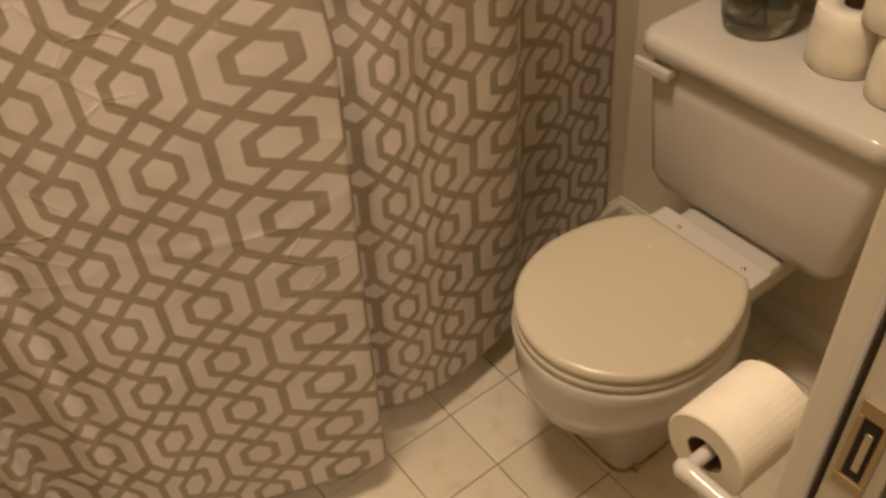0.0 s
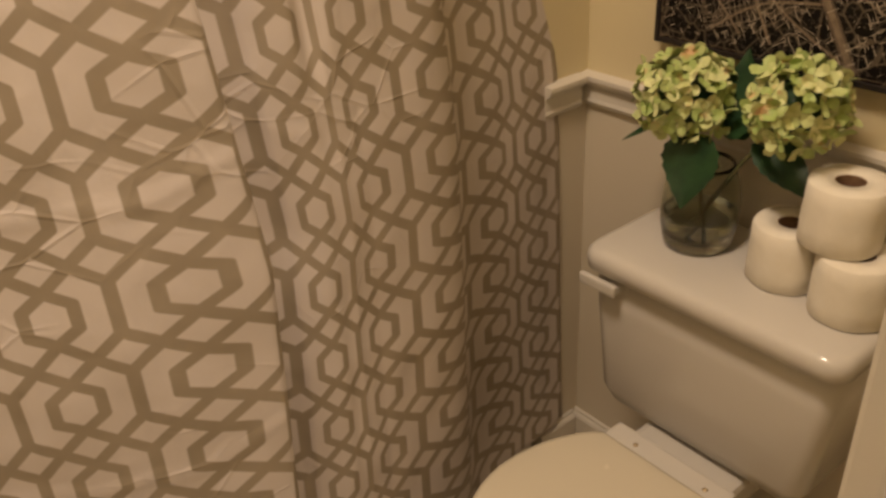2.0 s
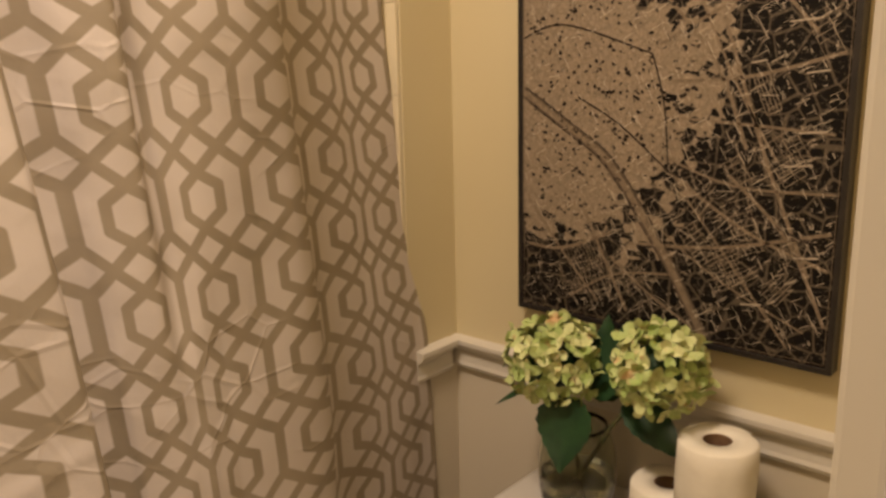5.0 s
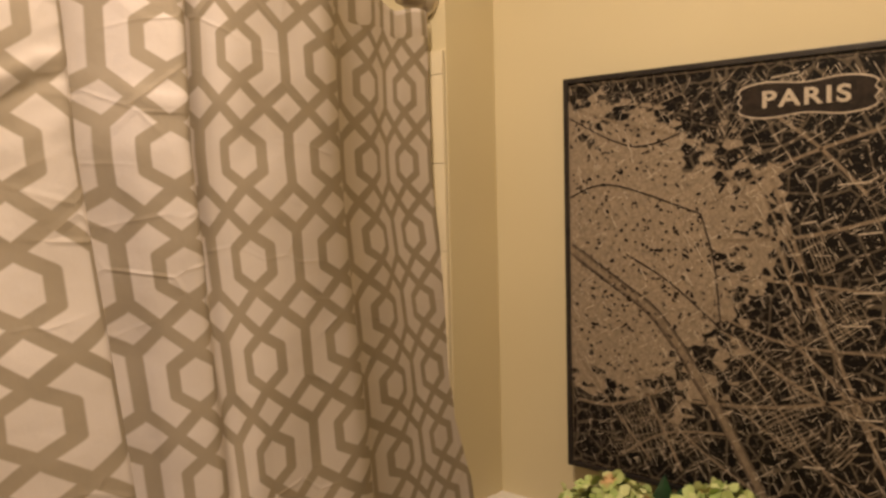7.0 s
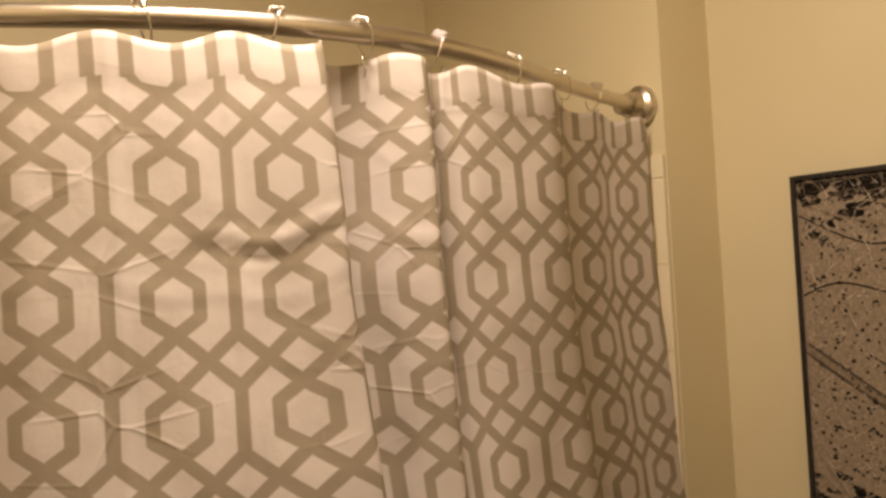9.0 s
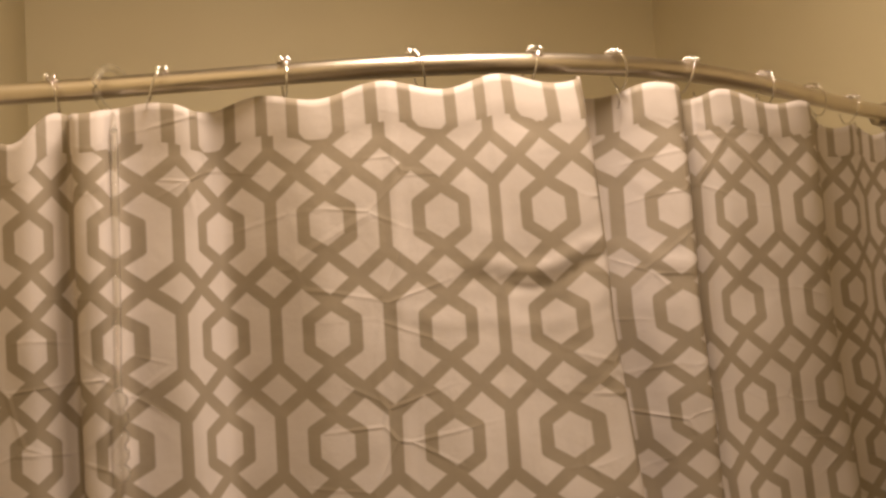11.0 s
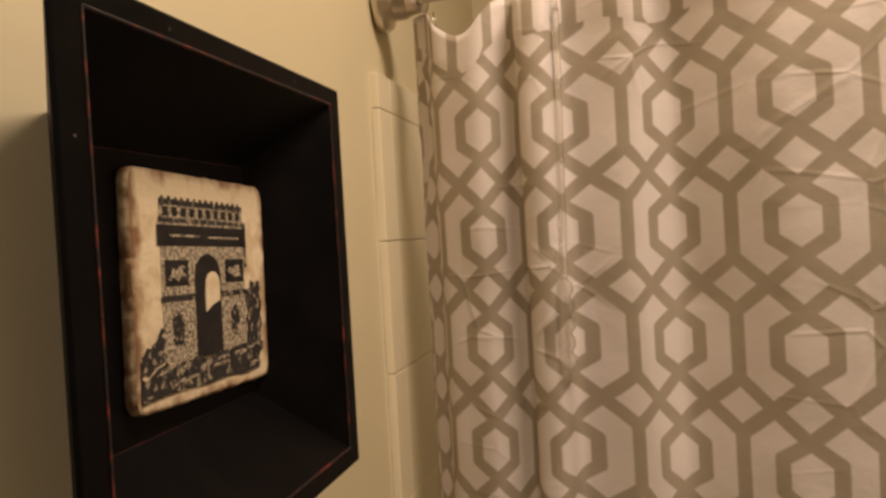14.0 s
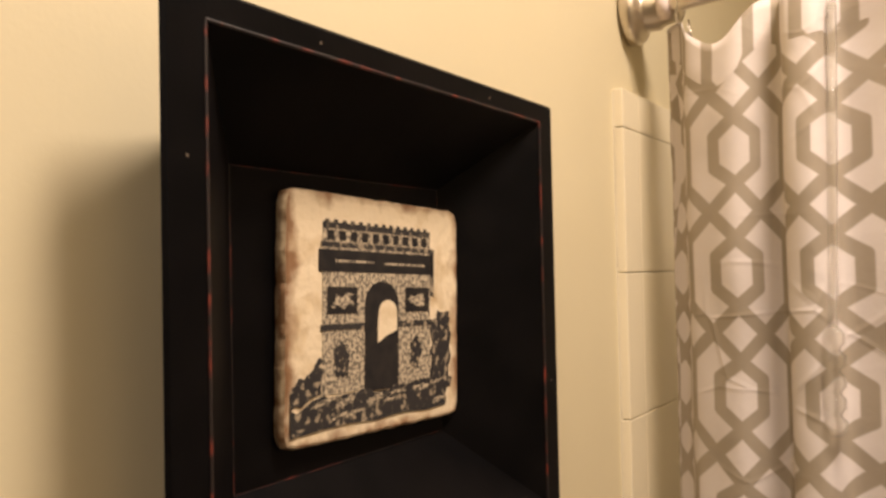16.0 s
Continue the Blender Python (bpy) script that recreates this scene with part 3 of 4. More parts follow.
for y in (-0.078, 0.070):
    part("post", lathe([(0.022, 0.0), (0.022, -0.010), (0.012, -0.016), (0.0095, -0.06), (0.010, HX - EAST + 0.01), (0.011, HX - EAST - 0.004), (0.006, HX - EAST - 0.011), (0.0, HX - EAST - 0.012)], 20, "x", (0, y, 0)), PORCELAIN, holder, smooth=True)
part("spindle", lathe([(0.0075, -0.074), (0.0075, 0.066)], 16, "y", (HX - EAST, 0, 0)), PORCELAIN, holder, smooth=True)
hung = thing("hanging_paper_roll", (HX, 0.822, HZ), "white toilet paper roll on the wall holder", "toilet paper")
part("paper", lathe([(0.021, -0.052), (0.045, -0.052), (0.047, -0.050), (0.047, 0.050), (0.045, 0.052), (0.021, 0.052), (0.021, -0.052)], 40, "y", cap=False), PAPER, hung)
part("core", lathe([(0.0195, -0.051), (0.0208, -0.051), (0.0208, 0.051), (0.0195, 0.051), (0.0195, -0.051)], 28, "y", cap=False), CARD, hung, "cardboard core")

# ---- paper rolls on the tank ----
TT = 0.7372


def paper_roll(x, y, z, label, turn):
    t = thing("toilet_paper_roll", (x, y, z), label, "toilet paper", "toilet paper rolls on the tank")
    t.rotation_euler = (0, 0, radians(turn))
    n, rings = 48, []
    for r, h in ((0.0215, 0.0), (0.054, 0.0), (0.0575, 0.003), (0.0583, 0.03), (0.0583, 0.07), (0.0572, 0.0975), (0.054, 0.1005), (0.04, 0.1012), (0.0215, 0.1), (0.0215, 0.0)):
        ring = []
        for i in range(n):
            a = 2 * math.pi * i / n
            q = r + (0.0009 * math.sin(3 * a + 40 * h) + 0.0006 * math.sin(7 * a) if r > 0.05 else 0)
            ring.append((q * math.cos(a), q * math.sin(a), h))
        rings.append(ring)
    p = part("paper", loft(rings, False), PAPER, t, smooth=True)
    part("core", lathe([(0.0195, 0.001), (0.0212, 0.001), (0.0212, 0.099), (0.0195, 0.099), (0.0195, 0.001)], 28, cap=False), CARD, t, "brown cardboard core")
    # the last sheet lifts a little
    bm = bmesh.new()
    row = []
    for i in range(9):
        a = radians(12 * i)
        r = 0.0588 + 0.0022 * (i / 8) ** 2
        row.append((bm.verts.new((r * math.cos(a), r * math.sin(a), 0.002)), bm.verts.new((r * math.cos(a), r * math.sin(a), 0.0995))))
    for a, b in zip(row, row[1:]):
        bm.faces.new((a[0], b[0], b[1], a[1]))
    part("loose_sheet", bm, PAPER, t, smooth=True)
    return t


paper_roll(-0.474, 1.500, TT, "white toilet paper roll standing on the tank lid beside the vase", 50)
paper_roll(-0.356, 1.480, TT, "white toilet paper roll standing at the tank's end", 75)
paper_roll(-0.394, 1.488, TT + 0.1014, "white toilet paper roll stacked on two other rolls", 60)

# ---- vase with hydrangeas ----
gm = Mat("clear_glass", (0.90, 0.92, 0.86), 0.03)
gm.set("Transmission Weight", 1.0)
gm.set("IOR", 1.45)
gm.set("Base Color", gm.mix(gm.noise(8), (0.86, 0.88, 0.80), (0.78, 0.81, 0.72)))
GLASS = gm.m
wm = Mat("water", (0.80, 0.82, 0.72), 0.02)
wm.set("Transmission Weight", 1.0)
wm.set("IOR", 1.33)
VX, VY = -0.638, 1.500
vase = thing("glass_vase", (VX, VY, TT), "clear glass bulb vase with stems standing on the tank lid", "vase")
outer = [(0.0, 0.0), (0.050, 0.0), (0.057, 0.004), (0.060, 0.016), (0.064, 0.04), (0.066, 0.07), (0.064, 0.10), (0.058, 0.125), (0.050, 0.143), (0.049, 0.152)]
inner = [(0.046, 0.152), (0.047, 0.143), (0.055, 0.125), (0.061, 0.10), (0.063, 0.07), (0.061, 0.04), (0.056, 0.024), (0.050, 0.019), (0.0, 0.018)]
part("water", lathe([(0.0, 0.0185), (0.0495, 0.0195), (0.0555, 0.0245), (0.0604, 0.04), (0.0622, 0.062), (0.0, 0.062)], 40, cap=False), wm.m, vase, "clear water", smooth=False)
g = part("glass", lathe(outer + inner, 48, cap=False), GLASS, vase, smooth=True)

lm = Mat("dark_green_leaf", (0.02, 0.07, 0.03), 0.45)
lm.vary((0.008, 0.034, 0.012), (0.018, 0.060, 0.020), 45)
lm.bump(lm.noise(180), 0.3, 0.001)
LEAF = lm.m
sm = Mat("brown_green_stem", (0.09, 0.08, 0.03), 0.6)
sm.vary((0.10, 0.08, 0.035), (0.05, 0.07, 0.02), 60)
STEM = sm.m


def petal_mat():
    m = Mat("green_hydrangea_petal", (0.45, 0.50, 0.15), 0.6)
    rnd = m.node("ShaderNodeNewGeometry").outputs["Random Per Island"]
    base = m.mix(rnd, (0.30, 0.40, 0.12), (0.60, 0.62, 0.32))
    blush = m.ramp(m.noise(38, 2), 0.60, 0.72)
    m.set("Base Color", m.mix(m.math("MULTIPLY", blush, 0.65), base, (0.55, 0.25, 0.14)))
    m.set("Subsurface Weight", 0.12)
    m.set("Subsurface Radius", (0.004, 0.005, 0.002))
    m.bump(m.noise(240), 0.25, 0.0008)
    return m.m


PETAL = petal_mat()
bouquet = thing("hydrangea_bouquet", (VX, VY, TT + 0.022), "two pale green hydrangea stems with dark serrated leaves in vase", "flowers")
L = bouquet.location


def flower_head(c, rx, rz, seed, florets):
    rng = random.Random(seed)
    bm = bmesh.new()
    c = Vector(c)
    for k in range(florets):
        f = (k + 0.5) / florets
        phi, th = math.acos(1 - 1.75 * f), k * 2.39996
        d = Vector((math.sin(phi) * math.cos(th), math.sin(phi) * math.sin(th), math.cos(phi)))
        d = (d + Vector([rng.uniform(-0.16, 0.16) for _ in range(3)])).normalized()
        r = rng.uniform(0.82, 1.0)
        o = c + Vector((d.x * rx * r, d.y * rx * r, d.z * rz * r))
        nrm = (d + Vector([rng.uniform(-0.45, 0.45) for _ in range(3)])).normalized()
        q = nrm.to_track_quat("Z", "Y").to_matrix() @ Matrix.Rotation(rng.uniform(0, 6.3), 3, "Z")
        size = rng.uniform(0.0165, 0.0235)
        for p in range(4):
            a = p * math.pi / 2 + rng.uniform(-0.15, 0.15)
            cup = rng.uniform(0.05, 0.45)
            rot = Matrix.Rotation(a, 3, "Z")
            shape = ((0.0, 0.0), (0.42, -0.38), (0.85, -0.44), (1.08, -0.15), (1.08, 0.15), (0.85, 0.44), (0.42, 0.38))
            vs = [bm.verts.new(o + q @ (rot @ Vector((sx * size, sy * size, cup * size * sx * sx + 0.10 * size * math.sin(7 * sx + p))))) for sx, sy in shape]
            mid = bm.verts.new(o + q @ (rot @ Vector((0.6 * size, 0, cup * size * 0.36 - 0.10 * size))))
            for i in range(len(vs)):
                bm.faces.new((vs[i], vs[(i + 1) % len(vs)], mid))
    return rel(bm, L)


def leaf(base, tip, width, droop, name="leaf", facing=(0, -1, 0.3)):
    b, t = Vector(base), Vector(tip)
    ax = t - b
    side = ax.cross(Vector(facing)).normalized()
    up = side.cross(ax.normalized())
    bm = bmesh.new()
    rows = []
    n = 14
    for i in range(n + 1):
        f = i / n
        w = width * math.sin(math.pi * min(1, 0.06 + f * 0.94) ** 0.75) * (1 - 0.25 * f)
        w *= 1 + (0.055 if i % 2 else -0.03)
        m = b + ax * f - Vector((0, 0, 1)) * droop * f * f
        rows.append([bm.verts.new(m + side * w * s + up * (0.16 * w * abs(s) + 0.0015 * math.sin(9 * f) * (s != 0))) for s in (-1, -0.5, 0, 0.5, 1)])
    for r0, r1 in zip(rows, rows[1:]):
        for k in range(4):
            bm.faces.new((r0[k], r0[k + 1], r1[k + 1], r1[k]))
    part(name, rel(bm, L), LEAF, bouquet, "dark green serrated leaf", smooth=True)


F1, F2 = (-0.675, 1.482, 0.996), (-0.490, 1.486, 1.024)
part("flower_head", flower_head(F1, 0.080, 0.072, 3, 88), PETAL, bouquet, "pale green hydrangea head with blush tips")
part("flower_head", flower_head(F2, 0.072, 0.070, 8, 74), PETAL, bouquet, "pale green hydrangea head")
# lumpy dark balls added inside the heads, so gaps between petals look shaded
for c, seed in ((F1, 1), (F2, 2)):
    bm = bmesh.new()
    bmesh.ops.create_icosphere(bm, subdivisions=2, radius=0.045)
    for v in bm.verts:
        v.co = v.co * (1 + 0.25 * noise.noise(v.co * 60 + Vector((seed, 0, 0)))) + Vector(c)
    part("flower_filler", rel(bm, L), LEAF, bouquet, "added dark green ball standing in for shade between the petals")
part("stem", rel(tube([(-0.608, 1.476, 0.752), (-0.626, 1.484, 0.820), (-0.646, 1.488, 0.890), (-0.674, 1.484, 0.975)], 0.0035, 8), L), STEM, bouquet, smooth=True)
part("stem", rel(tube([(-0.648, 1.494, 0.752), (-0.618, 1.494, 0.820), (-0.571, 1.494, 0.905), (-0.506, 1.492, 1.000)], 0.0038, 8), L), STEM, bouquet, smooth=True)
leaf((-0.631, 1.459, 0.952), (-0.620, 1.418, 0.835), 0.053, 0.0, facing=(0.1, -1, 0.35))
leaf((-0.606, 1.494, 0.945), (-0.561, 1.534, 1.075), 0.040, 0.0)
leaf((-0.596, 1.514, 0.935), (-0.616, 1.554, 1.070), 0.045, 0.0)
leaf((-0.546, 1.494, 0.955), (-0.436, 1.484, 0.905), 0.036, 0.02, facing=(0, -0.6, 0.8))
leaf((-0.721, 1.474, 0.940), (-0.776, 1.454, 0.908), 0.006, 0.01)

# ---- framed map ----
PX0, PX1, PZ0, PZ1 = -0.8240, -0.2750, 1.034, 1.717
PY = NORTH - 0.030
bk = Mat("black_wood", (0.012, 0.010, 0.009), 0.42)
bk.vary((0.010, 0.008, 0.008), (0.020, 0.016, 0.014), 40)
bk.bump(bk.noise(140), 0.15, 0.001)
BLACK = bk.m


def map_mat():
    m = Mat("printed_city_map", (0.02, 0.018, 0.015), 0.42)
    co = m.coords()
    sep = m.node("ShaderNodeSeparateXYZ", Vector=co)
    # built-up ground spreads from the middle of the left side, broken at its rim
    dx = m.math("MULTIPLY", m.math("ADD", sep.outputs[0], 0.17), 4.0)
    dz = m.math("MULTIPLY", m.math("SUBTRACT", sep.outputs[2], 0.385), 3.9)
    rad = m.math("SQRT", m.math("ADD", m.math("MULTIPLY", dx, dx), m.math("MULTIPLY", dz, dz)))
    rad = m.math("ADD", rad, m.math("MULTIPLY", m.math("SUBTRACT", m.noise(9, 4), 0.5), 1.3))
    town = m.node("ShaderNodeMapRange", Value=rad, From_Min=0.76, From_Max=1.14, To_Min=1.0, To_Max=0.0).outputs[0]

    def cells(scale, feature, stretch):
        mp = m.node("ShaderNodeMapping", Vector=co)
        mp.inputs["Scale"].default_value = stretch
        mp.inputs["Rotation"].default_value = (0, 0.6, 0)
        v = m.t.nodes.new("ShaderNodeTexVoronoi")
        v.feature = feature
        v.inputs["Scale"].default_value = scale
        m.t.links.new(mp.outputs[0], v.inputs["Vector"])
        return v

    blocks = cells(52, "F1", (1, 0.02, 1.7))
    pick = m.node("ShaderNodeSeparateColor", Color=blocks.outputs["Color"]).outputs[0]
    edges = cells(52, "DISTANCE_TO_EDGE", (1, 0.02, 1.7)).outputs["Distance"]
    fine = cells(230, "F1", (1.6, 0.02, 1))
    finepick = m.node("ShaderNodeSeparateColor", Color=fine.outputs["Color"]).outputs[1]
    streets = cells(30, "DISTANCE_TO_EDGE", (1.0, 0.02, 1.0)).outputs["Distance"]
    road = m.node("ShaderNodeMapRange", Value=streets, From_Min=0.028, From_Max=0.045, To_Min=1.0, To_Max=0.0).outputs[0]
    thresh = m.math("ADD", m.math("MULTIPLY", town, 1.18), -0.04)
    built = m.math("MULTIPLY", m.math("LESS_THAN", pick, thresh), 1.0)
    lane = m.node("ShaderNodeMapRange", Value=edges, From_Min=0.01, From_Max=0.05, To_Min=0.72, To_Max=1.0).outputs[0]
    tone = m.math("MULTIPLY", m.math("MULTIPLY", built, lane), m.math("ADD", 0.72, m.math("MULTIPLY", finepick, 0.30)))
    rim = m.math("MULTIPLY", m.math("LESS_THAN", edges, 0.06), m.math("GREATER_THAN", finepick, 0.62))
    rim = m.math("MULTIPLY", rim, m.math("SUBTRACT", 1.0, m.math("MULTIPLY", town, 0.7)))
    col = m.mix(tone, (0.005, 0.004, 0.0035), (0.285, 0.226, 0.163))
    col = m.mix(m.math("MULTIPLY", road, 0.42), col, (0.20, 0.16, 0.115))
    col = m.mix(m.math("MULTIPLY", rim, 0.10), col, (0.50, 0.42, 0.33))
    m.set("Base Color", col)
    m.set("Specular IOR Level", 0.15)
    return m.m


art = thing("framed_map", ((PX0 + PX1) / 2, NORTH, PZ0), "black framed sepia aerial city map titled PARIS on the wall", "picture")
L = art.location
F = 0.009
part("print", rel(box(PX0 + F, PX1 - F, PY + 0.0035, NORTH - 0.001, PZ0 + F, PZ1 - F), L), map_mat(), art)
for a in ((PX0, PX0 + F, PZ0, PZ1), (PX1 - F, PX1, PZ0, PZ1), (PX0 + F, PX1 - F, PZ0, PZ0 + F), (PX0 + F, PX1 - F, PZ1 - F, PZ1)):
    part("frame_bar", rel(box(a[0], a[1], PY, NORTH - 0.001, a[2], a[3], 0.0012), L), BLACK, art)


def ink(name, a, b, scale=120):
    m = Mat(name, a, 0.45)
    m.set("Specular IOR Level", 0.15)
    m.vary(a, b, scale)
    return m.m


TAN = ink("map_tan_ink", (0.22, 0.17, 0.12), (0.15, 0.115, 0.08))
PALE = ink("map_pale_ink", (0.52, 0.45, 0.36), (0.36, 0.30, 0.23), 300)
STREET = ink("map_street_ink", (0.34, 0.28, 0.21), (0.20, 0.155, 0.11), 90)
DARKINK = ink("map_dark_ink", (0.016, 0.012, 0.010), (0.030, 0.022, 0.017))
GREYINK = ink("map_grey_ink", (0.085, 0.066, 0.048), (0.12, 0.092, 0.066))


def ribbon(bm, pts, width, y):
    """A flat strip on the print, along points given across and up it in hundredths."""
    w, h = (PX1 - PX0) / 100, (PZ1 - PZ0) / 100
    ps = [Vector((PX0 + a * w, y, PZ0 + b * h)) for a, b in pts]
    row = []
    for i, p in enumerate(ps):
        d = (ps[min(i + 1, len(ps) - 1)] - ps[max(i - 1, 0)]).normalized()
        nrm = Vector((-d.z, 0, d.x))
        row.append((bm.verts.new(p - nrm * width / 2), bm.verts.new(p + nrm * width / 2)))
    for a, b in zip(row, row[1:]):
        bm.faces.new((a[0], b[0], b[1], a[1]))


def bend(pts, n=6):
    out = []
    for i in range(len(pts) - 1):
        p0, p1, p2, p3 = pts[max(i - 1, 0)], pts[i], pts[i + 1], pts[min(i + 2, len(pts) - 1)]
        for k in range(n):
            t = k / n
            out.append(tuple(0.5 * (2 * p1[j] + (p2[j] - p0[j]) * t + (2 * p0[j] - 5 * p1[j] + 4 * p2[j] - p3[j]) * t * t + (3 * p1[j] - p0[j] - 3 * p2[j] + p3[j]) * t ** 3) for j in (0, 1)))
    return out + [pts[-1]]


rng = random.Random(21)
Y1 = PY + 0.0031
# the river with its quays
RIVER = bend([(1.8, 57), (10, 53), (20, 48), (30, 43), (38, 36), (45, 28), (52, 20), (58, 12), (65, 2)])
bm = bmesh.new()
ribbon(bm, RIVER, 0.019, Y1)
part("river_bank", rel(bm, L), GREYINK, art, "printed river banks")
bm = bmesh.new()
ribbon(bm, RIVER, 0.010, Y1 - 0.0002)
part("river", rel(bm, L), TAN, art, "printed sepia river")
bm = bmesh.new()
for off in (-1.35, 1.35):
    ribbon(bm, [(a + off, b + off * 0.7) for a, b in RIVER if 3 < a + off < 98 and 3 < b + off * 0.7 < 98], 0.0016, Y1 - 0.0004)
part("quay", rel(bm, L), DARKINK, art, "printed dark quays")
# avenues: pale ones over the dark outskirts, dark ones over the built-up middle
for a, b in (((48, 68), (97, 84)), ((52, 60), (97, 66)), ((55, 52), (96, 50)), ((48, 44), (97, 38)), ((52, 40), (97, 22)), ((44, 30), (92, 8)), ((50, 78), (74, 46)), ((58, 80), (82, 44)), ((66, 74), (92, 20)),
             ((40, 22), (97, 30)), ((20, 6), (55, 16)), ((4, 30), (30, 6)), ((4, 18), (34, 24)), ((58, 34), (88, 4)), ((70, 40), (97, 10)), ((62, 90), (90, 70)), ((5, 92), (40, 84)), ((24, 30), (40, 5)), ((34, 18), (62, 4))):
    m = ((a[0] + b[0]) / 2 + rng.uniform(-3, 3), (a[1] + b[1]) / 2 + rng.uniform(-3, 3))
    bm = bmesh.new()
    ribbon(bm, bend([a, m, b], 5), rng.uniform(0.0025, 0.0060), Y1 - 0.0001)
    part("avenue", rel(bm, L), TAN, art)
bm = bmesh.new()
for a, m, b in (((2, 70), (17, 73), (46, 66)), ((46, 66), (50, 55), (52, 40)), ((2, 90), (26, 82), (50, 88)), ((52, 40), (70, 34), (97, 26)), ((22, 56), (36, 50), (52, 40))):
    ribbon(bm, bend([a, m, b], 6), 0.0026, Y1 - 0.0006)
part("boulevard", rel(bm, L), DARKINK, art, "printed dark boulevards")
bm = bmesh.new()
for k in range(46):
    a0, b0 = rng.uniform(6, 94), rng.uniform(6, 94)
    if math.hypot((a0 - 24) / 36, (b0 - 60) / 36) < 0.95:
        continue
    th = rng.choice((0.35, 0.62, 0.95, 1.95, 2.2, 2.75)) + rng.uniform(-0.1, 0.1)
    ux, uz, gap, ln = math.cos(th), math.sin(th), rng.uniform(1.0, 1.9), rng.uniform(5, 13)
    rows = [((0.0, i * gap), (ln * rng.uniform(0.6, 1.0), i * gap)) for i in range(rng.randint(4, 9))]
    rows += [((q * ln, 0.0), (q * ln, rows[-1][0][1])) for q in (0.0, rng.uniform(0.3, 0.5), rng.uniform(0.6, 0.8))]
    for p, q in rows:
        ends = [(a0 + f * ux - g * uz, b0 + 0.82 * (f * uz + g * ux)) for f, g in (p, q)]
        if all(3 < e < 97 for end in ends for e in end):
            ribbon(bm, ends, rng.uniform(0.0006, 0.0012), Y1 - 0.0005)
tagged(part("street_print", rel(bm, L), STREET, art, "thin straight printed streets"), kind="stuff")
# bright slivers of single houses and rail yards
bm = bmesh.new()
for k in range(1700):
    a, b = rng.uniform(3, 97), rng.uniform(3, 97)
    d = math.hypot((a - 24) / 38, (b - 58) / 40)
    if rng.random() > min(1.0, 0.26 + d * 0.65):
        continue
    th = rng.choice((0.5, 0.5, 2.07, 2.07, rng.uniform(0, 3.1)))
    ln = rng.uniform(0.5, 5.5) * rng.random() + 0.5
    ribbon(bm, [(a, b), (min(97.5, max(2.5, a + ln * math.cos(th))), min(97.5, max(2.5, b + 0.8 * ln * math.sin(th))))], rng.uniform(0.0006, 0.0013), Y1 - 0.0008)
tagged(part("house_print", rel(bm, L), PALE, art, "fine pale printed houses"), kind="stuff")
bm = bmesh.new()
for k in range(760):
    a, b = rng.uniform(3, 62), rng.uniform(20, 96)
    s = rng.uniform(0.3, 1.4)
    if math.hypot((a - 26) / 34, (b - 62) / 36) > 1:
        continue
    ribbon(bm, [(a, b), (a + s * rng.uniform(0.6, 1.2), b + s * rng.uniform(-0.5, 0.5))], rng.uniform(0.002, 0.0055), Y1 - 0.0003)
tagged(part("court_print", rel(bm, L), DARKINK, art, "dark printed courts between houses"), kind="stuff")
bm = bmesh.new()
for edge in (((2.2, 2), (2.2, 98)), ((97.8, 2), (97.8, 98)), ((2.2, 2), (97.8, 2)), ((2.2, 98), (97.8, 98))):
    ribbon(bm, edge, 0.0009, Y1 - 0.0009)
part("border_line", rel(bm, L), TAN, art, "thin printed border line")
# unreadable names become plain bars
for a, b, ln in ((83, 72, 10), (88, 62, 7), (87, 50, 9), (84, 43, 9), (88, 24, 8), (75, 12, 7), (86, 90, 9), (66, 95, 9), (74, 64, 5)):
    bm = bmesh.new()
    ribbon(bm, [(a, b), (min(97, a + 0.8 * ln), b + 0.6)], 0.0022, Y1 - 0.0010)
    part("name_bar", rel(bm, L), PALE, art)
# title plaque
CX, CZ = -0.4140, 1.6510


def plaque(grow, y):
    bm = bmesh.new()
    ring = []
    for i in range(80):
        a = 2 * math.pi * i / 80
        c, s = math.cos(a), math.sin(a)
        k = (abs(c) ** 7 + abs(s) ** 7) ** (-1 / 7)
        w = 1 + 0.025 * math.cos(a * 10)
        ring.append(bm.verts.new((CX + (0.094 + grow) * k * c * w, y, CZ + (0.0225 + grow) * k * s * (1 + 0.10 * math.cos(a * 6)))))
    bm.faces.new(ring)
    return rel(bm, L)


sign = part("title_plaque", plaque(0.0022, Y1 - 0.0012), PALE, art, "pale outline of the title plaque")
part("plaque_ground", plaque(0.0, Y1 - 0.0014), DARKINK, sign, "dark title plaque")


def lettering(text, size, mat, at_, parent, name, label, bold=0.0):
    cu = bpy.data.curves.new(name, "FONT")
    cu.body, cu.size, cu.align_x, cu.align_y = text, size, "CENTER", "CENTER"
    cu.extrude, cu.offset, cu.space_character = 0.0002, bold, 1.18
    tmp = bpy.data.objects.new("tmp_text", cu)
    scene.collection.objects.link(tmp)
    bpy.context.view_layer.update()
    me = bpy.data.meshes.new_from_object(tmp.evaluated_get(bpy.context.evaluated_depsgraph_get()))
    bpy.data.objects.remove(tmp)
    me.materials.append(mat)
    ob = new(name, me)
    ob.parent = parent
    ob.location = at_
    ob.rotation_euler = (radians(90), 0, 0)
    return tagged(ob, label)


lt = lettering("PARIS", 0.036, PALE, (CX - L.x, Y1 - 0.0018 - L.y, CZ - L.z), sign, "title", "pale capital letters PARIS", 0.0009)
lt.scale = (1.22, 0.92, 1)
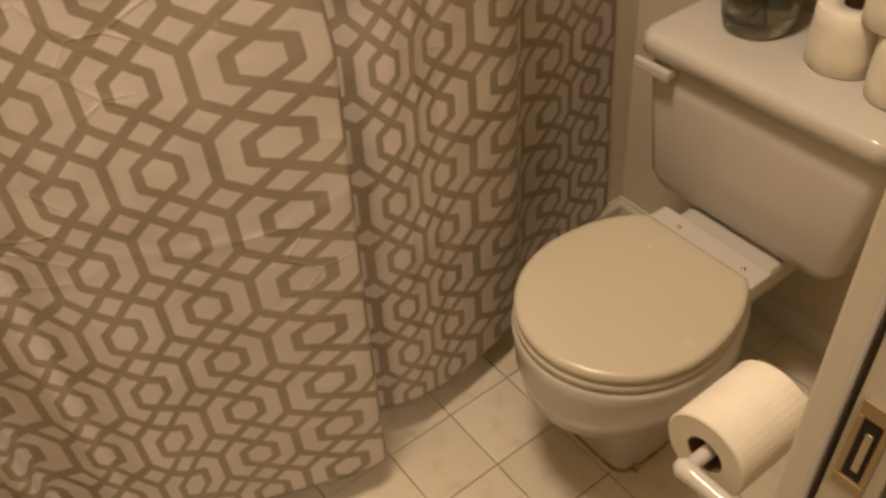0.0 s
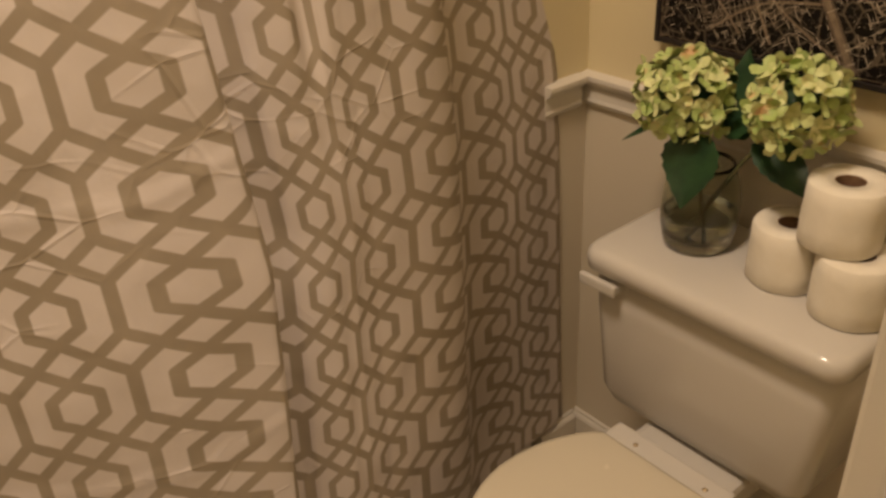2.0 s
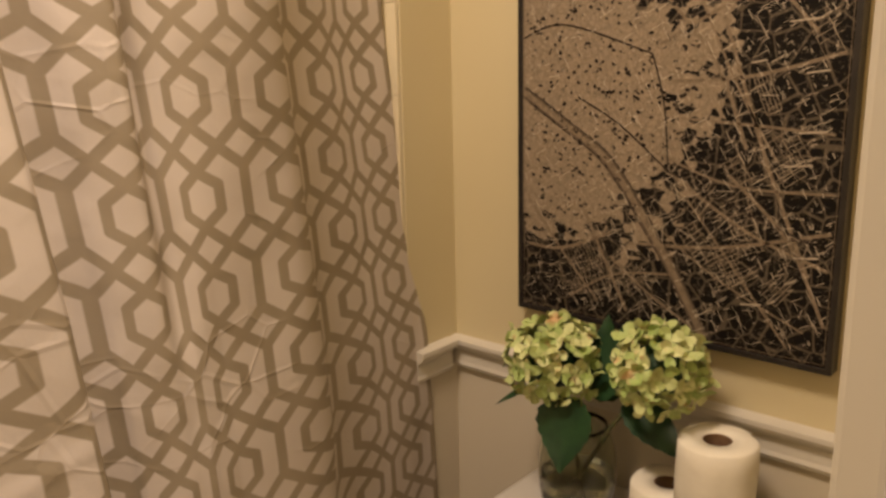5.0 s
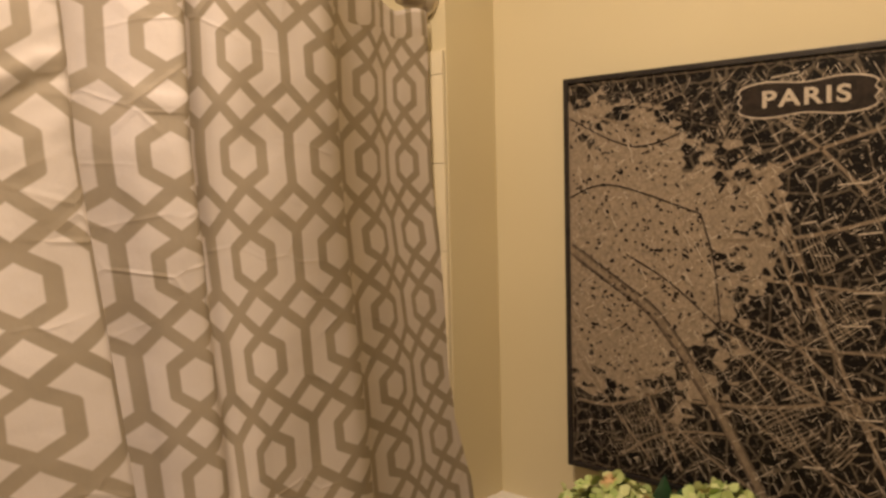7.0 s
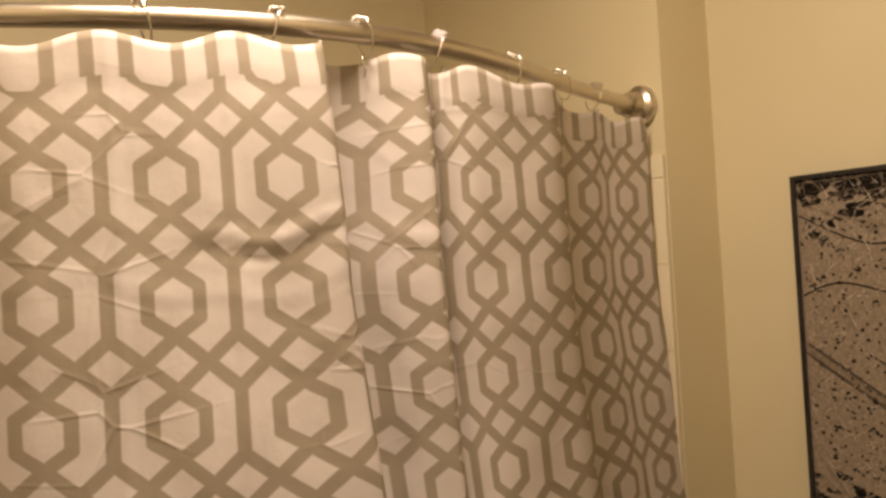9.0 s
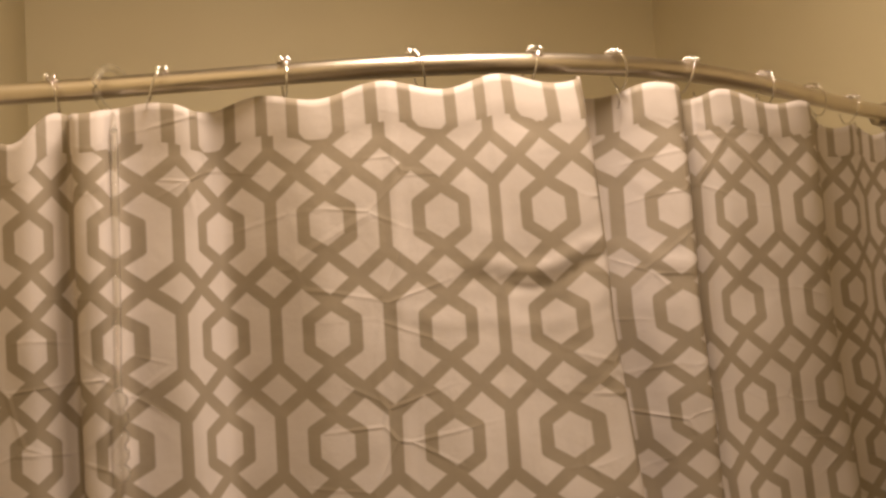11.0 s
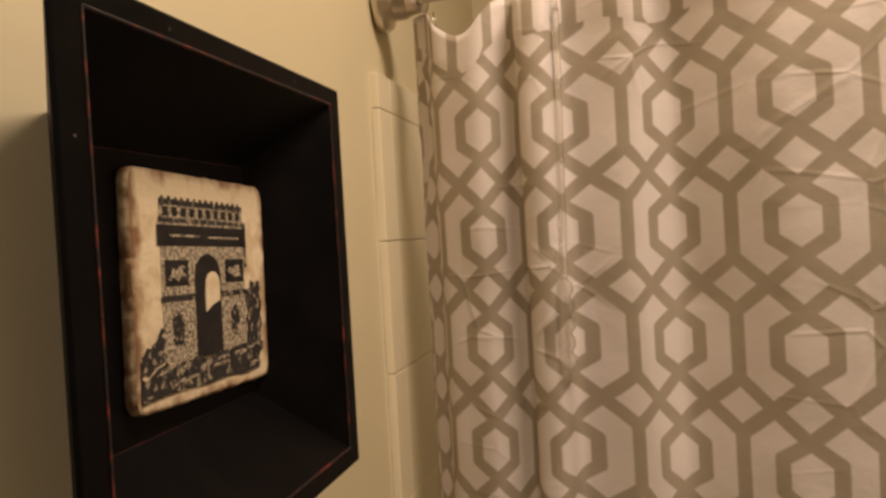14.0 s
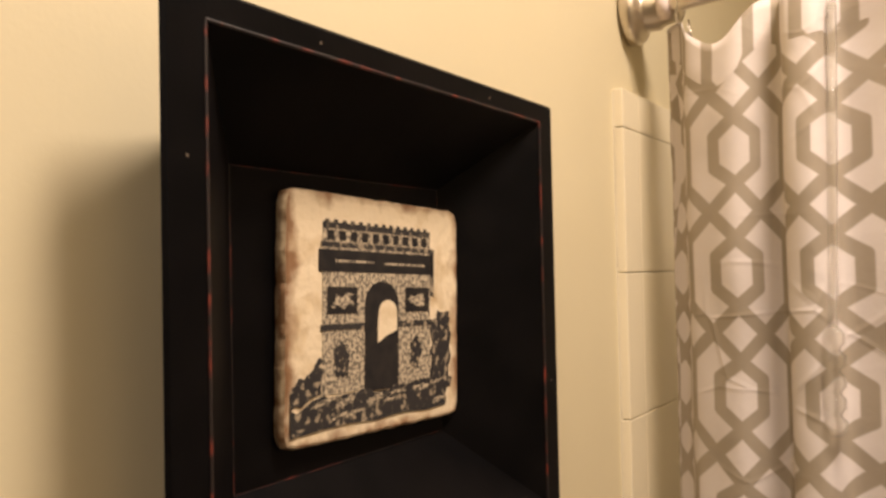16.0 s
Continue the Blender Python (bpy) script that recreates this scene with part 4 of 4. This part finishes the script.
# ---- shadow box ----
BX0, BX1, BZ0, BZ1 = -0.720, -0.346, 1.393, 1.711
FRONT, BACK = -0.005, -0.056
sbm = Mat("black_rubbed_wood", (0.003, 0.0025, 0.0025), 0.5)
sbm.vary((0.0014, 0.0012, 0.0013), (0.0032, 0.0026, 0.0026), 30)
sbm.set("Specular IOR Level", 0.06)
sbm.bump(sbm.noise(90, 4), 0.2, 0.001)
BOXMAT = sbm.m
redm = Mat("rubbed_red_edge", (0.10, 0.018, 0.012), 0.5)
redm.set("Base Color", redm.mix(redm.ramp(redm.noise(70, 3), 0.50, 0.70), (0.010, 0.005, 0.004), (0.19, 0.028, 0.014)))
RED = redm.m
sb = thing("shadow_box", ((BX0 + BX1) / 2, SOUTH, BZ0), "black wooden shadow box with sloping sides and rubbed red edges", "shadow box")
IN = (BX0 + 0.023, BX1 - 0.023, BZ0 + 0.017, BZ1 - 0.015)
DEEP = (-0.630, -0.430, 1.471, 1.643)


def quad_ring(r, y):
    return [(r[0], y, r[2]), (r[1], y, r[2]), (r[1], y, r[3]), (r[0], y, r[3])]


def side(k):
    """One mitred side: outer face, front edge and inner slope."""
    out_r, in_r, deep = (BX0, BX1, BZ0, BZ1), IN, DEEP
    rings = [quad_ring((deep[0] - 0.016, deep[1] + 0.016, deep[2] - 0.016, deep[3] + 0.016), SOUTH + 0.0005), quad_ring(out_r, FRONT - 0.002), quad_ring((BX0 + .002, BX1 - .002, BZ0 + .002, BZ1 - .002), FRONT), quad_ring(in_r, FRONT), quad_ring(deep, BACK), quad_ring(deep, SOUTH + 0.0005)]
    bm = bmesh.new()
    a = [bm.verts.new(r[k]) for r in rings]
    b = [bm.verts.new(r[(k + 1) % 4]) for r in rings]
    n = len(rings)
    for i in range(n):
        bm.faces.new((a[i], a[(i + 1) % n], b[(i + 1) % n], b[i]))
    bm.faces.new(a)
    bm.faces.new(b[::-1])
    return rel(bm, sb.location)


for k in range(4):
    part("side", side(k), BOXMAT, sb)
part("back_panel", rel(box(DEEP[0], DEEP[1], SOUTH + 0.0006, BACK + 0.0004, DEEP[2], DEEP[3]), sb.location), BOXMAT, sb)
for k in range(4):
    p, q = quad_ring(IN, FRONT)[k], quad_ring(IN, FRONT)[(k + 1) % 4]
    part("rubbed_edge", rel(tube([p, q], 0.0009, 6), sb.location), RED, sb, "rubbed red inner edge")
    p, q = quad_ring(DEEP, BACK)[k], quad_ring(DEEP, BACK)[(k + 1) % 4]
    part("back_edge", rel(tube([p, q], 0.0005, 6), sb.location), RED, sb, "faint rubbed edge at the back")
nailm = ink("pale_filler", (0.13, 0.10, 0.075), (0.09, 0.07, 0.05))
for x, z in ((BX1 - 0.012, 1.636), (-0.445, BZ1 - 0.009), (-0.62, BZ1 - 0.009), (BX0 + 0.012, 1.50), (-0.54, BZ0 + 0.010), (BX1 - 0.012, 1.47)):
    part("nail_hole", rel(lathe([(0.0009, FRONT), (0.0009, FRONT + 0.0003)], 8, "y", (x, 0, z)), sb.location), nailm, sb, "small filled nail hole")

# ---- picture tile in the box: tumbled stone with a printed arch ----
stm = Mat("cream_tumbled_stone", (0.62, 0.52, 0.36), 0.7)
stone = stm.mix(stm.ramp(stm.noise(46, 5), 0.50, 0.72), (0.63, 0.52, 0.35), (0.46, 0.34, 0.19))
place = stm.node("ShaderNodeSeparateXYZ", Vector=stm.coords())
reach = stm.math("MAXIMUM", stm.math("ABSOLUTE", place.outputs[0]), stm.math("MULTIPLY", stm.math("ABSOLUTE", stm.math("SUBTRACT", place.outputs[2], 0.073)), 1.20))
rim = stm.ramp(stm.math("ADD", reach, stm.math("MULTIPLY", stm.noise(70, 4), 0.030)), 0.094, 0.104)
stm.set("Base Color", stm.mix(rim, stone, (0.20, 0.105, 0.045)))
stm.bump(stm.noise(130, 4), 0.5, 0.002)
STONE = stm.m
edm = Mat("brown_stone_edge", (0.26, 0.15, 0.07), 0.8)
edm.set("Base Color", edm.mix(edm.ramp(edm.noise(90, 4), 0.40, 0.62), (0.22, 0.12, 0.055), (0.58, 0.46, 0.29)))
edm.bump(edm.noise(160, 3), 0.6, 0.002)
EDGE = edm.m
AX0, AX1, AZ0, AZ1 = -0.6390, -0.4580, 1.4850, 1.6310
AF = -0.047
pt = thing("picture_tile", ((AX0 + AX1) / 2, BACK, AZ0), "tumbled cream stone tile printed with a dark triumphal arch", "tile")
L = pt.location


def slab():
    cx, cz, hx, hz = (AX0 + AX1) / 2, (AZ0 + AZ1) / 2, (AX1 - AX0) / 2, (AZ1 - AZ0) / 2
    rings = []
    for y, g in ((BACK + 0.0006, -0.001), (BACK + 0.004, 0.0), (AF - 0.003, 0.0), (AF - 0.0006, -0.0008), (AF, -0.0022)):
        ring = []
        for i in range(120):
            a = 2 * math.pi * i / 120
            c, s = math.cos(a), math.sin(a)
            k = (abs(c) ** 28 + abs(s) ** 28) ** (-1 / 28)
            w = g + 0.0011 * noise.noise(Vector((c * 9 * k, s * 9 * k, 2.0))) + 0.0007 * noise.noise(Vector((c * 25 * k, s * 25 * k, 5.0)))
            ring.append((cx + (hx + w) * k * c, y, cz + (hz + w) * k * s))
        rings.append(ring)
    return loft(rings)


body = part("slab", rel(slab(), L), [STONE, EDGE], pt)
for f in body.data.polygons:
    if abs(f.normal.y) < 0.75:
        f.material_index = 1
INK = Mat("black_print", (0.02, 0.018, 0.016), 0.6)
INK.set("Base Color", INK.mix(INK.ramp(INK.noise(260, 3), 0.56, 0.66), (0.014, 0.012, 0.012), (0.30, 0.24, 0.16)))
INKM = INK.m
MASON = Mat("grey_masonry_print", (0.25, 0.2, 0.14), 0.6)
MASON.set("Base Color", MASON.mix(MASON.ramp(MASON.noise(420, 3), 0.42, 0.58), (0.09, 0.075, 0.055), (0.46, 0.38, 0.26)))
MASONM = MASON.m
SOLID = ink("solid_black_print", (0.012, 0.011, 0.012), (0.022, 0.019, 0.017))


def panel(name, pts, mat, layer, label):
    """A printed shape; points across (from the window side) and up the tile in hundredths."""
    bm = bmesh.new()
    w, h = (AX1 - AX0) / 100, (AZ1 - AZ0) / 100
    vs = [bm.verts.new((AX1 - min(98, max(2, a * 1.04 - 8)) * w, AF + 0.0002 + 0.00015 * layer, AZ0 + b * h)) for a, b in pts]
    bm.faces.new(vs)
    part(name, rel(bm, L), mat, pt, label)


def rect(a0, a1, b0, b1):
    return [(a0, b0), (a1, b0), (a1, b1), (a0, b1)]


def ragged(pts, seed, amp):
    r = random.Random(seed)
    out = []
    for (a, b), (c, d) in zip(pts, pts[1:] + pts[:1]):
        for k in range(6):
            f = k / 6
            out.append((a + (c - a) * f + r.uniform(-amp, amp), b + (d - b) * f + r.uniform(-amp, amp)))
    return out


panel("facade_print", rect(24, 84, 19, 86), MASONM, 1, "printed masonry of the arch")
panel("frieze_print", rect(22, 86, 68, 77), SOLID, 2, "dark printed frieze")
panel("attic_print", rect(23, 84, 78, 80), INKM, 2, "printed cornice line")
panel("attic_print", rect(24, 84, 85.5, 88), INKM, 2, "printed cornice line")
for k in range(10):
    panel("attic_window_print", rect(26 + 5.8 * k, 29.4 + 5.8 * k, 80.8, 84.8), SOLID, 2, "small dark printed attic panel")
for k in range(14):
    panel("crest_print", rect(25 + 4.2 * k, 27 + 4.2 * k, 88, 89.2), INKM, 2, "small printed crest block")
panel("letter_bar", rect(30, 50, 72, 73), MASONM, 3, "unreadable lettering as a pale bar")
panel("letter_bar", rect(56, 80, 71.6, 72.6), MASONM, 3, "unreadable lettering as a pale bar")
arch_pts = [(45, 18), (64, 18), (64, 55)] + [(54.5 + 9.5 * math.cos(radians(a)), 55 + 9.5 * math.sin(radians(a))) for a in range(0, 181, 15)][1:]
panel("arch_print", arch_pts, SOLID, 3, "dark printed archway")
panel("sky_print", [(52, 38), (57, 41), (63, 43), (63, 50)] + [(57.7 + 5.3 * math.cos(radians(a)), 51 + 5.5 * math.sin(radians(a))) for a in range(0, 181, 20)] + [(52, 45)], STONE, 4, "pale sky seen through the arch")
for a in (26, 68):
    panel("relief_frame_print", rect(a, a + 15, 51, 62), SOLID, 3, "dark printed relief panel")
    panel("relief_print", ragged(rect(a + 3, a + 12, 54, 58.5), a, 1.3), MASONM, 4, "pale printed relief")
panel("band_print", rect(23, 45, 44.5, 47), INKM, 3, "dark printed string course")
panel("band_print", rect(64, 85, 44.5, 47), INKM, 3, "dark printed string course")
for a in (33, 74):
    panel("sculpture_print", ragged([(a - 3, 26), (a + 3, 25), (a + 4, 34), (a + 1.5, 40), (a - 2.5, 38)], a, 1.2), INKM, 3, "mottled printed stone carving")
panel("shrub_print", ragged([(4, 20), (10, 24), (18, 29), (23.5, 34), (23.5, 19), (5, 14)], 3, 1.2), INKM, 3, "dark printed bushes")
panel("tree_print", ragged([(84.5, 19), (97, 20), (97.5, 40), (96, 50), (90, 51), (84.5, 46)], 4, 1.2), INKM, 3, "dark printed trees")
panel("tower_print", rect(84, 86.5, 58, 80), INKM, 2, "dark printed shaded side of the arch")
panel("ground_print", ragged([(8, 4), (94, 7), (98, 20), (64, 18), (45, 19), (24, 18), (4, 12)], 5, 1.5), INKM, 4, "dark printed ground")
for k in range(16):
    r = random.Random(k)
    a, b = r.uniform(10, 88), r.uniform(8, 17)
    panel("path_print", ragged([(a, b), (a + r.uniform(5, 11), b + 1.5), (a + 7, b + 2.6), (a + 1, b + 1.6)], k, 0.5), MASONM, 5, "pale printed path")

for o in (sb, pt):
    o.location.y = south_y(o.location.x) + o.location.y - SOUTH
    o.rotation_euler = (0, 0, -SKEW)
pt.rotation_euler[1] = radians(-2.0)

# ---- floor tiles ----
T = 0.155
tile_me = bpy.data.meshes.new("tile")
bm = box(-T / 2 + 0.0011, T / 2 - 0.0011, -T / 2 + 0.0011, T / 2 - 0.0011, -0.007, 0.0, 0.0012, 1)
bm.to_mesh(tile_me)
bm.free()
tile_me.materials.append(FLOORTILE)
for i in range(-1, 6):
    for j in range(-6, 6):
        x, y = -0.788 + T * (i + 0.5), 0.900 + T * (j + 0.5)
        if x < EAST - 0.02 and y < NORTH:
            o = new("tile", tile_me)
            o.location = (x, y, 0)
            o.parent = floor
